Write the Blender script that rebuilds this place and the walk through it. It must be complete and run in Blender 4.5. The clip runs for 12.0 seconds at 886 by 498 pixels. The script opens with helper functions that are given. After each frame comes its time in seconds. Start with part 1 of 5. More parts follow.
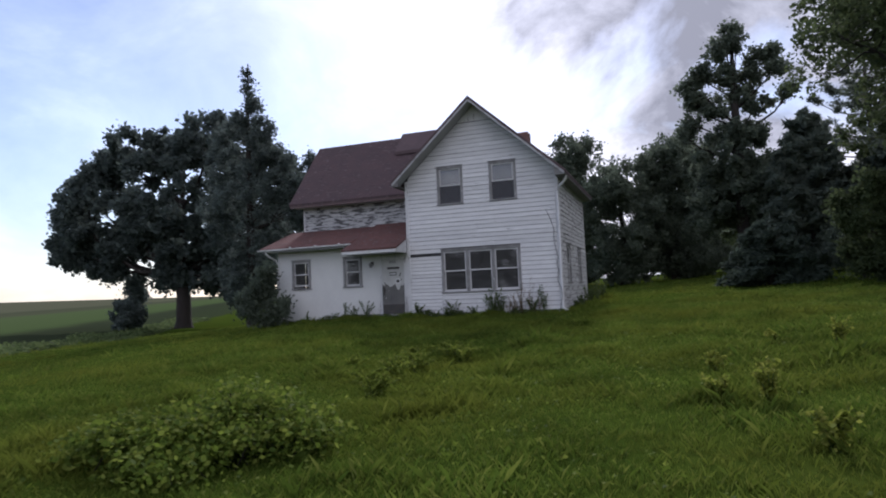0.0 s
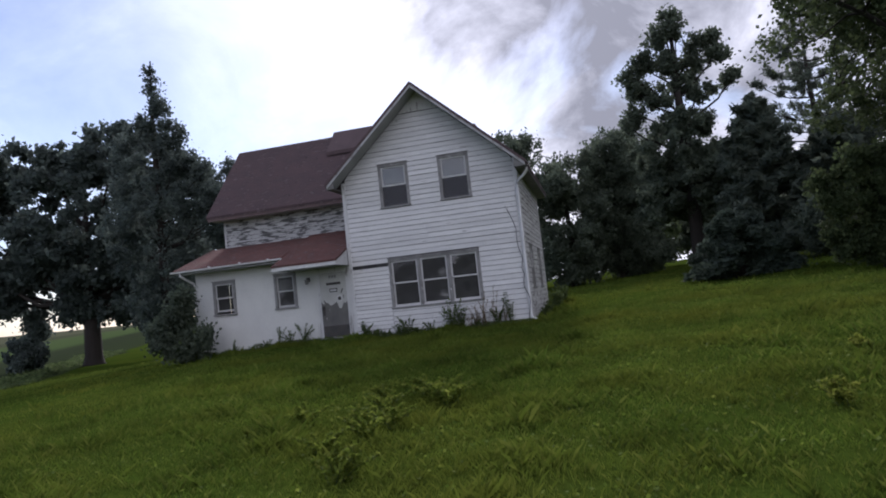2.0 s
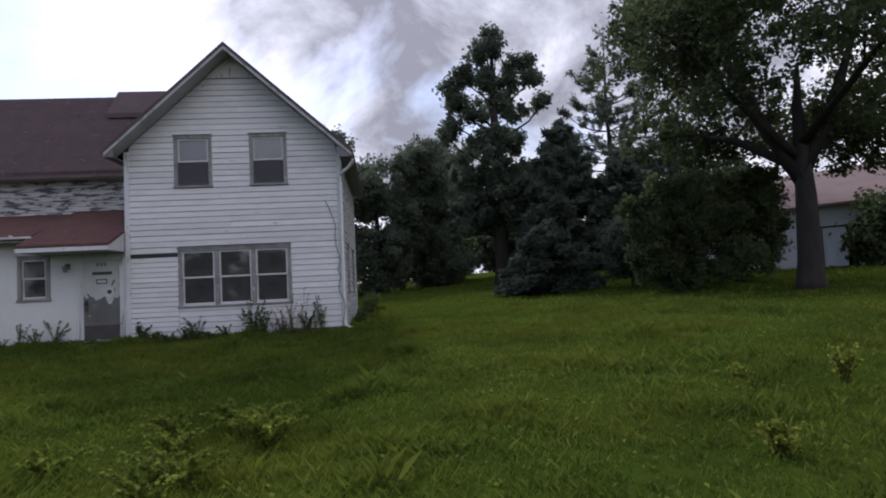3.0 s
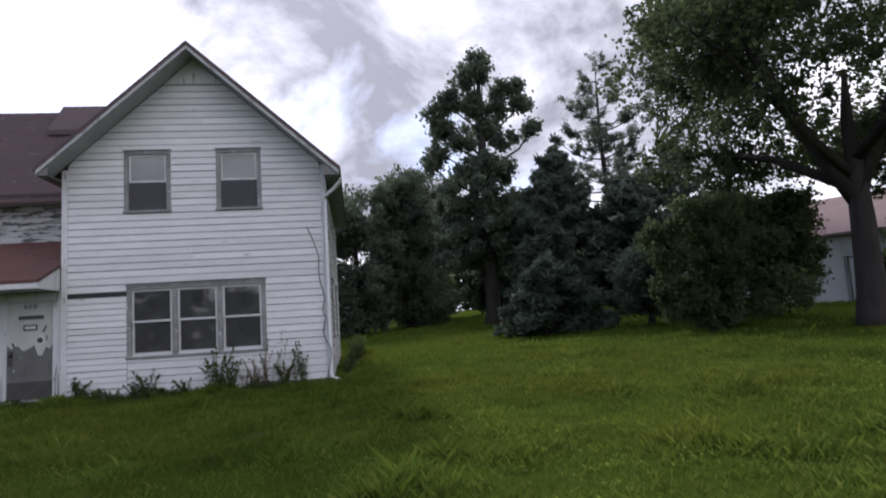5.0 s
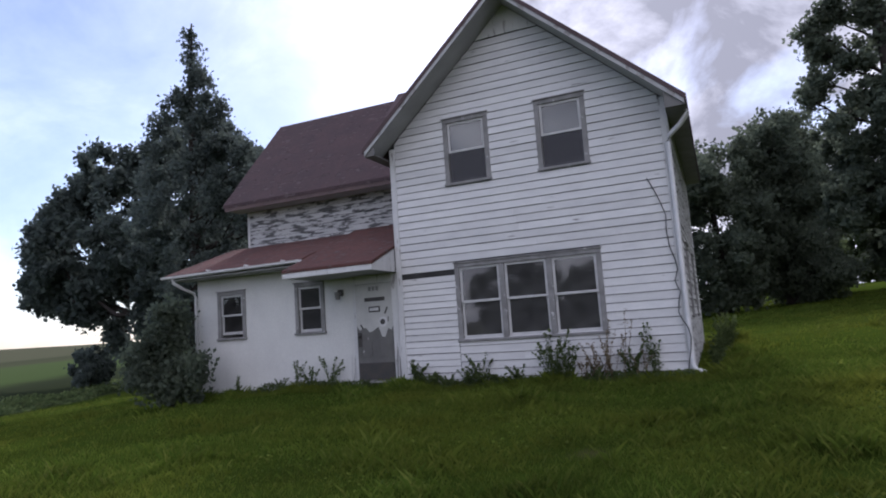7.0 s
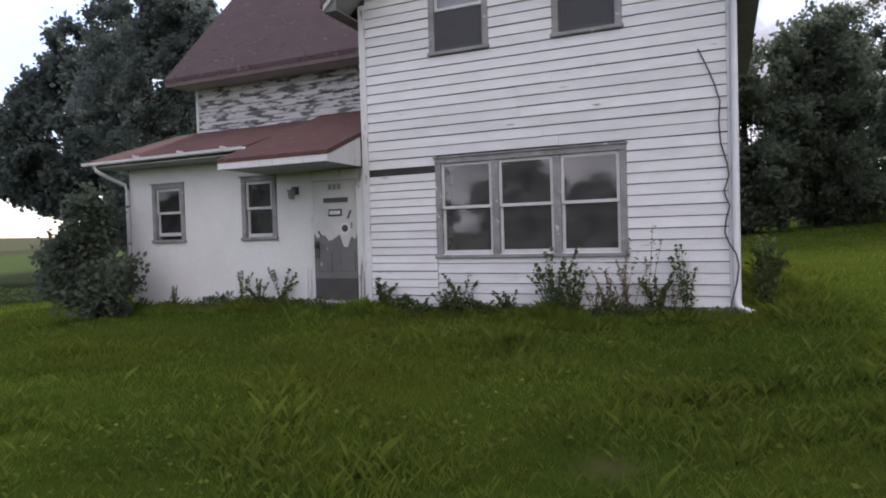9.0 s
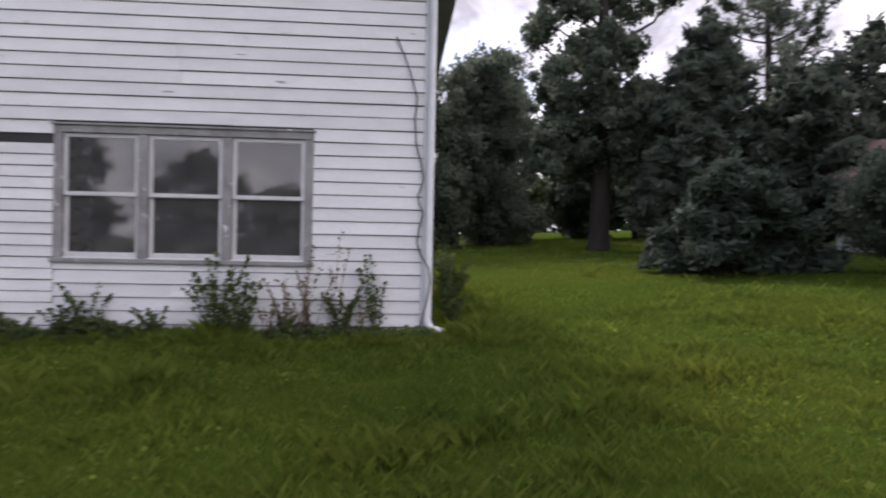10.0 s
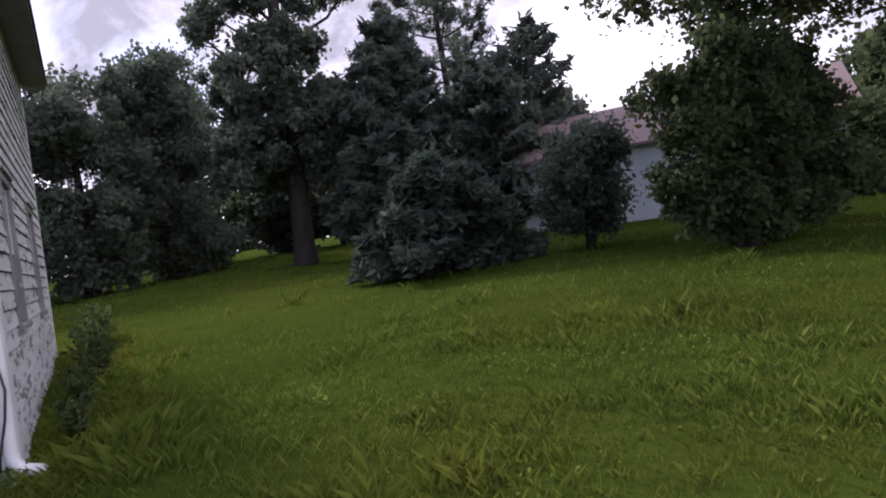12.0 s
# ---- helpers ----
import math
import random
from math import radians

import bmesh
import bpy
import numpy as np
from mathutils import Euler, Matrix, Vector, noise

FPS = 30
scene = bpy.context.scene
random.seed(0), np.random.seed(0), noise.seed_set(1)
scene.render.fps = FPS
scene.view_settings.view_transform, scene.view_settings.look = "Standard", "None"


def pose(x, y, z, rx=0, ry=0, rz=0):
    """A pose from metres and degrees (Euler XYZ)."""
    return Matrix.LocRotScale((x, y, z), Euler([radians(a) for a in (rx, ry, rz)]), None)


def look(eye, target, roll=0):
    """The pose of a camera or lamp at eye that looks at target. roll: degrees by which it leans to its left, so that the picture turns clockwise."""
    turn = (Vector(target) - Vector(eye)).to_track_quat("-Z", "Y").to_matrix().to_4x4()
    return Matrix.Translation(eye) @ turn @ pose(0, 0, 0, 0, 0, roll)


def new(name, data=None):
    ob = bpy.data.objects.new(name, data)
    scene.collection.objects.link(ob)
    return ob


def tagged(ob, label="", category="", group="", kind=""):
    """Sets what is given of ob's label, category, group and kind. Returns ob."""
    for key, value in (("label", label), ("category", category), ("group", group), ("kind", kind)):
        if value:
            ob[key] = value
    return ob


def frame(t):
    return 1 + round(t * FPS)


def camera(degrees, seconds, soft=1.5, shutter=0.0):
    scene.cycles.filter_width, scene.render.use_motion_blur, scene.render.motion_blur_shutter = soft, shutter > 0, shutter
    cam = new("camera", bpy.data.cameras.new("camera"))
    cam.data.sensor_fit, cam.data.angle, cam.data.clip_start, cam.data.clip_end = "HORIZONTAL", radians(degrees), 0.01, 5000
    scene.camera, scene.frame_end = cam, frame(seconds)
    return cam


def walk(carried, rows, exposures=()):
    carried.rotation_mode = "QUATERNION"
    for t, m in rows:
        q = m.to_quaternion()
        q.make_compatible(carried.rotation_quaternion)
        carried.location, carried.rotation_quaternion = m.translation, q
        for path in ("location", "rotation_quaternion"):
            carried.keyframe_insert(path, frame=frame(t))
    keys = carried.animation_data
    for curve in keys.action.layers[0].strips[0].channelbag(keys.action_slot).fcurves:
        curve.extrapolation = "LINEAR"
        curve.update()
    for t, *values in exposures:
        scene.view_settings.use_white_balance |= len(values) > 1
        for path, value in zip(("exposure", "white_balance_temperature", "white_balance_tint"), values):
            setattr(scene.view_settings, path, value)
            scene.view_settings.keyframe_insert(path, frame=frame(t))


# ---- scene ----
cam = camera(70.1, 12.0, 1.9, 0.18)
PATH = [
    (0, (-0.615, 0.0, 1.219), (-1.287, 1.879, 1.356), -2.4),
    (0.5, (-1.046, 0.515, 1.255), (-1.558, 2.445, 1.37), -1.3),
    (1, (-1.593, 0.995, 1.201), (-2.058, 2.936, 1.332), 1.1),
    (1.5, (-1.937, 1.733, 1.22), (-2.252, 3.705, 1.328), -0.8),
    (2, (-2.046, 2.463, 1.378), (-2.505, 4.404, 1.53), -6.1),
    (2.5, (-2.514, 3.216, 1.375), (-2.754, 5.193, 1.56), -2.2),
    (3, (-2.882, 4.185, 1.421), (-2.699, 6.173, 1.539), -2.8),
    (3.2, (-2.934, 4.387, 1.422), (-2.727, 6.373, 1.530), -3.0),
    (4.8, (-3.387, 6.547, 1.508), (-3.123, 8.526, 1.619), -1.9),
    (5, (-3.387, 6.772, 1.521), (-3.107, 8.738, 1.755), -3.6),
    (5.5, (-3.127, 7.22, 1.494), (-3.229, 9.186, 1.846), -1.8),
    (6, (-3.25, 7.988, 1.522), (-3.657, 9.922, 1.83), -2.3),
    (6.5, (-3.327, 8.632, 1.537), (-3.873, 10.535, 1.819), -3.3),
    (7, (-3.454, 9.42, 1.498), (-4.238, 11.244, 1.743), -4.0),
    (7.2, (-3.624, 9.593, 1.500), (-4.396, 11.430, 1.674), -2.2),
    (8.8, (-4.099, 11.785, 1.556), (-4.894, 13.620, 1.519), 0.3),
    (9, (-4.134, 12.038, 1.556), (-4.947, 13.865, 1.509), -1.6),
    (9.5, (-4.556, 12.658, 1.43), (-5.147, 14.568, 1.404), -0.9),
    (10, (-4.329, 13.588, 1.476), (-4.189, 15.583, 1.46), 1.2),
    (10.5, (-4.05, 14.155, 1.556), (-3.447, 16.06, 1.626), -1.0),
    (11, (-4.035, 14.587, 1.541), (-3.266, 16.43, 1.651), -5.8),
    (11.5, (-3.765, 15.127, 1.584), (-2.836, 16.898, 1.568), -7.9),
    (12, (-3.406, 15.658, 1.684), (-2.423, 17.399, 1.649), -7.3),
]
# the clip's camera opens up on the way
EXPOSURES = [(0.0, 0.62, 5800, 20), (3.0, 0.54, 5900, 20), (5.0, 0.95, 6000, 20), (7.0, 0.84, 5800, 22), (9.0, 1.32, 6250, 22), (10.0, 1.42, 6300, 24), (11.0, 1.36, 6200, 28), (12.0, 1.2, 5950, 32)]
walk(cam, [(t, look(eye, target, roll)) for t, eye, target, roll in PATH], EXPOSURES)

# ---- light ----
SUN_AZ, SUN_EL = -13.0, 38.0
CLEAR, CLOUD = 0.10, 0.82
sun_dir = Vector((math.sin(radians(SUN_AZ)) * math.cos(radians(SUN_EL)), math.cos(radians(SUN_AZ)) * math.cos(radians(SUN_EL)), math.sin(radians(SUN_EL))))
sun_data = bpy.data.lights.new("sun", "SUN")
sun_data.energy, sun_data.angle, sun_data.color = 1.75, radians(8.0), (1.0, 0.93, 0.82)
sun = new("sun", sun_data)
sun.matrix_world = look(sun_dir * 60, (0, 0, 0))


def build_world():
    w = bpy.data.worlds.new("world")
    w.use_nodes = True
    scene.world = w
    nt = w.node_tree
    nt.nodes.clear()
    N, L = nt.nodes.new, nt.links.new

    def math_node(op, a, b=None, clamp=False):
        n = N("ShaderNodeMath")
        n.operation, n.use_clamp = op, clamp
        for i, v in enumerate((a, b)):
            if v is None:
                continue
            if isinstance(v, (int, float)):
                n.inputs[i].default_value = v
            else:
                L(v, n.inputs[i])
        return n.outputs[0]

    out = N("ShaderNodeOutputWorld")
    sky = N("ShaderNodeTexSky")
    sky.sky_type, sky.sun_disc = "NISHITA", False
    sky.sun_elevation, sky.sun_rotation = radians(SUN_EL), radians(SUN_AZ)
    sky.dust_density, sky.air_density, sky.ozone_density = 0.8, 1.0, 1.2
    clear = N("ShaderNodeBackground")
    L(sky.outputs[0], clear.inputs[0])
    clear.inputs[1].default_value = CLEAR
    # cloud deck: the direction projected on a plane overhead
    tc = N("ShaderNodeTexCoord")
    sep = N("ShaderNodeSeparateXYZ")
    L(tc.outputs["Generated"], sep.inputs[0])
    up = math_node("ADD", math_node("MAXIMUM", sep.outputs[2], 0.0), 0.55)
    com = N("ShaderNodeCombineXYZ")
    L(math_node("DIVIDE", sep.outputs[0], up), com.inputs[0])
    L(math_node("DIVIDE", sep.outputs[1], up), com.inputs[1])
    off = N("ShaderNodeVectorMath")
    off.operation = "ADD"
    off.inputs[1].default_value = (3.1, 1.7, 0.4)
    L(com.outputs[0], off.inputs[0])
    big = N("ShaderNodeTexNoise")
    big.inputs["Scale"].default_value, big.inputs["Detail"].default_value = 1.9, 8
    big.inputs["Roughness"].default_value, big.inputs["Distortion"].default_value = 0.56, 0.5
    L(off.outputs[0], big.inputs["Vector"])
    # the deck thins out to the north-west, where the sky is blue
    lean = math_node("SUBTRACT", math_node("MULTIPLY", sep.outputs[0], 0.42), math_node("MULTIPLY", sep.outputs[1], 0.06))
    cover = math_node("ADD", big.outputs[0], math_node("ADD", lean, 0.12))
    ramp = N("ShaderNodeValToRGB")
    ramp.color_ramp.elements[0].position, ramp.color_ramp.elements[1].position = 0.40, 0.50
    ramp.color_ramp.elements[0].color = (0.24, 0.24, 0.24, 1)      # thin veil over the blue
    L(cover, ramp.inputs[0])
    # thin cloud is bright, thick cloud has a grey belly
    thick = N("ShaderNodeTexNoise")
    thick.inputs["Scale"].default_value, thick.inputs["Detail"].default_value, thick.inputs["Roughness"].default_value = 3.4, 8, 0.6
    thick.inputs["Distortion"].default_value = 0.4
    L(off.outputs[0], thick.inputs["Vector"])
    grey = N("ShaderNodeValToRGB")
    grey.color_ramp.elements[0].position, grey.color_ramp.elements[1].position = 0.34, 0.60
    grey.color_ramp.elements[0].color, grey.color_ramp.elements[1].color = (1.0, 0.99, 0.98, 1), (0.29, 0.295, 0.315, 1)
    e = grey.color_ramp.elements.new(0.46)
    e.color = (0.60, 0.605, 0.63, 1)

    def about(az, el, wide):
        """1 towards a point of the sky, fading to 0 over so many degrees."""
        az, el = radians(az), radians(el)
        d = N("ShaderNodeVectorMath")
        d.operation = "DOT_PRODUCT"
        L(tc.outputs["Generated"], d.inputs[0])
        d.inputs[1].default_value = (math.sin(az) * math.cos(el), math.cos(az) * math.cos(el), math.sin(el))
        r = N("ShaderNodeMapRange")
        r.interpolation_type = "SMOOTHSTEP"
        r.inputs[1].default_value, r.inputs[2].default_value = math.cos(radians(wide)), 1.0
        L(d.outputs["Value"], r.inputs[0])
        return r.outputs[0]

    # a heavy grey cloud north of the zenith, thin bright cloud to the west of it and low down
    heavy = math_node("MULTIPLY", math_node("ADD", about(-2, 27, 24), math_node("MULTIPLY", about(12, 17, 15), 0.45)), 0.095)
    thin = math_node("MULTIPLY", math_node("ADD", about(-17, 14, 17), about(-10, 10, 14)), -0.075)
    fleck = math_node("ADD", math_node("MULTIPLY", thick.outputs[0], 1.1), -0.105)
    L(math_node("ADD", fleck, math_node("ADD", heavy, thin)), grey.inputs[0])
    # cloud glows where the sun stands behind it
    dot = N("ShaderNodeVectorMath")
    dot.operation = "DOT_PRODUCT"
    L(tc.outputs["Generated"], dot.inputs[0])
    dot.inputs[1].default_value = sun_dir
    glow = math_node("POWER", math_node("MAXIMUM", dot.outputs["Value"], 0.0), 18.0)
    cloud = N("ShaderNodeBackground")
    L(grey.outputs[0], cloud.inputs[0])
    # and is brighter again away from the sun, where it is lit from the front
    lit = math_node("MULTIPLY", math_node("MAXIMUM", math_node("MULTIPLY", sep.outputs[1], -1.0), 0.0), 0.38)
    L(math_node("ADD", math_node("ADD", math_node("MULTIPLY", glow, 0.2), lit), CLOUD), cloud.inputs[1])
    mix = N("ShaderNodeMixShader")
    L(ramp.outputs[0], mix.inputs[0])
    L(clear.outputs[0], mix.inputs[1])
    L(cloud.outputs[0], mix.inputs[2])
    L(mix.outputs[0], out.inputs[0])


build_world()


# ---- materials ----
def surface(name, c1, c2, scale=3.0, rough=0.8, bump=0.15, fine=60.0, stretch=(1, 1, 1), peel=None, vary=0.0, metallic=0.0):
    """Two-scale colour, fine relief; peel: (share, colour, scale, stretch) where paint has come off; vary: brightness from piece to piece."""
    m = bpy.data.materials.new(name)
    m.use_nodes = True
    nt = m.node_tree
    N, L = nt.nodes.new, nt.links.new
    b = nt.nodes["Principled BSDF"]
    tc = N("ShaderNodeTexCoord")

    def noise_at(s, st, detail=5):
        mp = N("ShaderNodeMapping")
        mp.inputs["Scale"].default_value = st
        L(tc.outputs["Object"], mp.inputs[0])
        n = N("ShaderNodeTexNoise")
        n.inputs["Scale"].default_value, n.inputs["Detail"].default_value, n.inputs["Roughness"].default_value = s, detail, 0.6
        L(mp.outputs[0], n.inputs["Vector"])
        return n.outputs[0]

    def mixed(f, a, c):
        x = N("ShaderNodeMix")
        x.data_type = "RGBA"
        L(f, x.inputs[0])
        for i, v in ((6, a), (7, c)):
            if isinstance(v, tuple):
                x.inputs[i].default_value = (*v, 1)
            else:
                L(v, x.inputs[i])
        return x.outputs[2]

    def step(v, lo, hi):
        r = N("ShaderNodeMapRange")
        r.inputs[1].default_value, r.inputs[2].default_value = lo, hi
        L(v, r.inputs[0])
        return r.outputs[0]

    coarse, grain = noise_at(scale, stretch), noise_at(fine, stretch, 3)
    col = mixed(step(coarse, 0.3, 0.7), c1, c2)
    col = mixed(step(grain, 0.1, 1.6), col, tuple(0.55 * v for v in c1))
    height = grain
    if peel:
        share, pc, ps, pst = peel
        p = step(noise_at(ps, pst, 7), 1.0 - share, 1.0 - share + 0.05)
        col = mixed(p, col, pc)
        a = N("ShaderNodeMath")
        a.operation = "SUBTRACT"
        L(grain, a.inputs[0])
        L(p, a.inputs[1])
        height = a.outputs[0]
    if vary:
        info = N("ShaderNodeObjectInfo")
        hsv = N("ShaderNodeHueSaturation")
        L(col, hsv.inputs["Color"])
        r = N("ShaderNodeMapRange")
        r.inputs[3].default_value, r.inputs[4].default_value = 1 - vary, 1 + vary * 0.3
        L(info.outputs["Random"], r.inputs[0])
        L(r.outputs[0], hsv.inputs["Value"])
        col = hsv.outputs[0]
    L(col, b.inputs["Base Color"])
    b.inputs["Roughness"].default_value, b.inputs["Metallic"].default_value = rough, metallic
    if rough > 0.6:
        b.inputs["Specular IOR Level"].default_value = 0.25
    bp = N("ShaderNodeBump")
    bp.inputs["Strength"].default_value, bp.inputs["Distance"].default_value = bump, 0.02
    L(height, bp.inputs["Height"])
    L(bp.outputs[0], b.inputs["Normal"])
    return m


def leafy(name, c1, c2, c3, through_light=0.35, rough=0.55, patch=None):
    """Leaves or blades: tone by island, light passing through."""
    m = bpy.data.materials.new(name)
    m.use_nodes = True
    nt = m.node_tree
    N, L = nt.nodes.new, nt.links.new
    b, out = nt.nodes["Principled BSDF"], nt.nodes["Material Output"]
    geo = N("ShaderNodeNewGeometry")
    ramp = N("ShaderNodeValToRGB")
    ramp.color_ramp.elements[0].color, ramp.color_ramp.elements[1].color = (*c1, 1), (*c3, 1)
    e = ramp.color_ramp.elements.new(0.55)
    e.color = (*c2, 1)
    L(geo.outputs["Random Per Island"], ramp.inputs[0])
    tc = N("ShaderNodeTexCoord")
    n = N("ShaderNodeTexNoise")
    n.inputs["Scale"].default_value, n.inputs["Detail"].default_value = 0.9, 3
    L(tc.outputs["Object"], n.inputs["Vector"])
    r = N("ShaderNodeMapRange")
    r.inputs[1].default_value, r.inputs[2].default_value, r.inputs[3].default_value, r.inputs[4].default_value = 0.3, 0.7, 0.65, 1.25
    L(n.outputs[0], r.inputs[0])
    hsv = N("ShaderNodeHueSaturation")
    L(ramp.outputs[0], hsv.inputs["Color"])
    L(r.outputs[0], hsv.inputs["Value"])
    col = hsv.outputs[0]
    if patch:
        n2 = N("ShaderNodeTexNoise")
        n2.inputs["Scale"].default_value, n2.inputs["Detail"].default_value = 0.38, 5
        L(tc.outputs["Object"], n2.inputs["Vector"])
        r2 = N("ShaderNodeMapRange")
        r2.inputs[1].default_value, r2.inputs[2].default_value, r2.inputs[4].default_value = 0.45, 0.68, 0.8
        L(n2.outputs[0], r2.inputs[0])
        mp = N("ShaderNodeMix")
        mp.data_type = "RGBA"
        L(r2.outputs[0], mp.inputs[0])
        L(col, mp.inputs[6])
        mp.inputs[7].default_value = (*patch, 1)
        col = mp.outputs[2]
    L(col, b.inputs["Base Color"])
    b.inputs["Roughness"].default_value, b.inputs["Specular IOR Level"].default_value = rough + 0.15, 0.1
    tr = N("ShaderNodeBsdfTranslucent")
    L(col, tr.inputs[0])
    mx = N("ShaderNodeMixShader")
    mx.inputs[0].default_value = through_light
    L(b.outputs[0], mx.inputs[1])
    L(tr.outputs[0], mx.inputs[2])
    L(mx.outputs[0], out.inputs[0])
    return m


def glass(name):
    m = bpy.data.materials.new(name)
    m.use_nodes = True
    nt = m.node_tree
    N, L = nt.nodes.new, nt.links.new
    out = nt.nodes["Material Output"]
    gl, tp, mx, fr = N("ShaderNodeBsdfGlossy"), N("ShaderNodeBsdfTransparent"), N("ShaderNodeMixShader"), N("ShaderNodeFresnel")
    gl.inputs["Roughness"].default_value = 0.03
    tp.inputs[0].default_value = (0.72, 0.74, 0.74, 1)
    fr.inputs[0].default_value = 1.55
    bp, nz = N("ShaderNodeBump"), N("ShaderNodeTexNoise")
    nz.inputs["Scale"].default_value = 1.6
    bp.inputs["Strength"].default_value, bp.inputs["Distance"].default_value = 0.08, 0.02
    L(nz.outputs[0], bp.inputs["Height"])
    L(bp.outputs[0], gl.inputs["Normal"])
    # pale uneven film that puts a veil of haze into the pane's colour
    du, film_, dn, dr = N("ShaderNodeBsdfDiffuse"), N("ShaderNodeMixShader"), N("ShaderNodeTexNoise"), N("ShaderNodeMapRange")
    du.inputs[0].default_value = (0.5, 0.49, 0.48, 1)
    dn.inputs["Scale"].default_value, dn.inputs["Detail"].default_value = 2.5, 6
    dr.inputs[1].default_value, dr.inputs[2].default_value, dr.inputs[3].default_value, dr.inputs[4].default_value = 0.3, 0.7, 0.025, 0.085
    L(dn.outputs[0], dr.inputs[0])
    L(dr.outputs[0], film_.inputs[0])
    L(tp.outputs[0], film_.inputs[1])
    L(du.outputs[0], film_.inputs[2])
    L(fr.outputs[0], mx.inputs[0])
    L(film_.outputs[0], mx.inputs[1])
    L(gl.outputs[0], mx.inputs[2])
    L(mx.outputs[0], out.inputs[0])
    return m


def mesh_screen(name):
    m = bpy.data.materials.new(name)
    m.use_nodes = True
    nt = m.node_tree
    d, t, mx = nt.nodes.new("ShaderNodeBsdfDiffuse"), nt.nodes.new("ShaderNodeBsdfTransparent"), nt.nodes.new("ShaderNodeMixShader")
    d.inputs[0].default_value = (0.10, 0.10, 0.108, 1)
    mx.inputs[0].default_value = 0.62
    nt.links.new(t.outputs[0], mx.inputs[1])
    nt.links.new(d.outputs[0], mx.inputs[2])
    nt.links.new(mx.outputs[0], nt.nodes["Material Output"].inputs[0])
    return m


WOOD_BARE = (0.17, 0.16, 0.15)
paint = surface("white_clapboard_paint", (0.74, 0.74, 0.73), (0.64, 0.64, 0.64), 2.2, 0.7, 0.2, 50, (1, 1, 3), (0.33, WOOD_BARE, 1.7, (1, 1, 7)), 0.10)
paint_peeling = surface("peeling_clapboard_paint", (0.68, 0.68, 0.67), (0.55, 0.55, 0.55), 2.5, 0.8, 0.4, 50, (1, 1, 3), (0.50, (0.13, 0.13, 0.13), 2.2, (1, 1, 4.5)), 0.15)
paint_side = surface("side_clapboard_paint", (0.70, 0.70, 0.69), (0.58, 0.58, 0.58), 2.5, 0.8, 0.3, 50, (1, 1, 3), (0.45, (0.2, 0.19, 0.18), 3.0, (1, 1, 4)), 0.12)
trim_paint = surface("white_trim_paint", (0.72, 0.72, 0.71), (0.58, 0.58, 0.58), 3.0, 0.65, 0.2, 60, (1, 1, 0.5), (0.40, (0.3, 0.29, 0.28), 5.0, (3, 3, 0.5)))
trim_worn = surface("worn_grey_casing", (0.33, 0.325, 0.32), (0.18, 0.176, 0.172), 4.0, 0.8, 0.4, 80, (1, 1, 1), (0.38, (0.52, 0.52, 0.51), 7.0, (1, 1, 1)))
rake_paint = surface("weathered_rake_paint", (0.5, 0.5, 0.5), (0.38, 0.38, 0.38), 3.0, 0.75, 0.3, 60, (1, 1, 1), (0.45, (0.27, 0.26, 0.25), 4.0, (1, 1, 1)))
sash_paint = surface("sash_paint", (0.62, 0.62, 0.61), (0.46, 0.46, 0.46), 5.0, 0.6, 0.2, 70)
stucco = surface("white_smooth_wall", (0.77, 0.77, 0.74), (0.66, 0.66, 0.64), 1.2, 0.75, 0.07, 40, (1, 1, 0.6), (0.33, (0.52, 0.52, 0.5), 1.4, (1, 1, 0.5)))
# soffits and eave boards: grey lowered to hold the shade under the overhangs
shaded_soffit_paint = surface("shaded_soffit_paint", (0.46, 0.46, 0.46), (0.36, 0.36, 0.36), 2.0, 0.8, 0.2)
eave_wood = surface("shaded_weathered_eave_wood", (0.24, 0.235, 0.23), (0.16, 0.155, 0.15), 2.5, 0.85, 0.3)
shingle = surface("brown_roof_shingles", (0.12, 0.085, 0.088), (0.085, 0.062, 0.065), 1.5, 0.9, 0.6, 18, (1, 1, 1), (0.36, (0.19, 0.14, 0.13), 3.0, (1, 3, 3)))
shingle_red = surface("red_roof_shingles", (0.14, 0.065, 0.056), (0.085, 0.048, 0.044), 2.2, 0.95, 1.0, 11, (1, 1, 1), (0.42, (0.125, 0.10, 0.092), 5.0, (1, 2, 2)))
# near-black backing; its colour draws the shadow line under each clapboard
dark_gap = surface("shadow_dark_sheathing", (0.06, 0.06, 0.06), (0.035, 0.035, 0.035), 3.0, 0.9)
# room surfaces, the gloom indoors put into their grey
inside = surface("darkened_interior_plaster", (0.22, 0.21, 0.20), (0.14, 0.135, 0.13), 1.0, 0.9)
blind = surface("pale_window_blind", (0.5, 0.5, 0.52), (0.4, 0.4, 0.42), 2.0, 0.9, 0.1)
metal_white = surface("white_metal", (0.74, 0.74, 0.74), (0.62, 0.62, 0.61), 3.0, 0.45, 0.1)
metal_dark = surface("dark_metal", (0.04, 0.04, 0.04), (0.07, 0.06, 0.05), 6.0, 0.5, 0.2)
cable_black = surface("cable_black", (0.03, 0.03, 0.03), (0.05, 0.05, 0.05), 6.0, 0.6, 0.1)
door_paint = surface("peeling_door_paint", (0.19, 0.185, 0.175), (0.12, 0.118, 0.115), 2.0, 0.7, 0.4, 40, (1, 1, 1), (0.33, (0.5, 0.5, 0.48), 4.5, (1, 1, 0.6)))
brick_mat = surface("chimney_brick", (0.22, 0.13, 0.11), (0.15, 0.1, 0.09), 4.0, 0.9, 0.5)
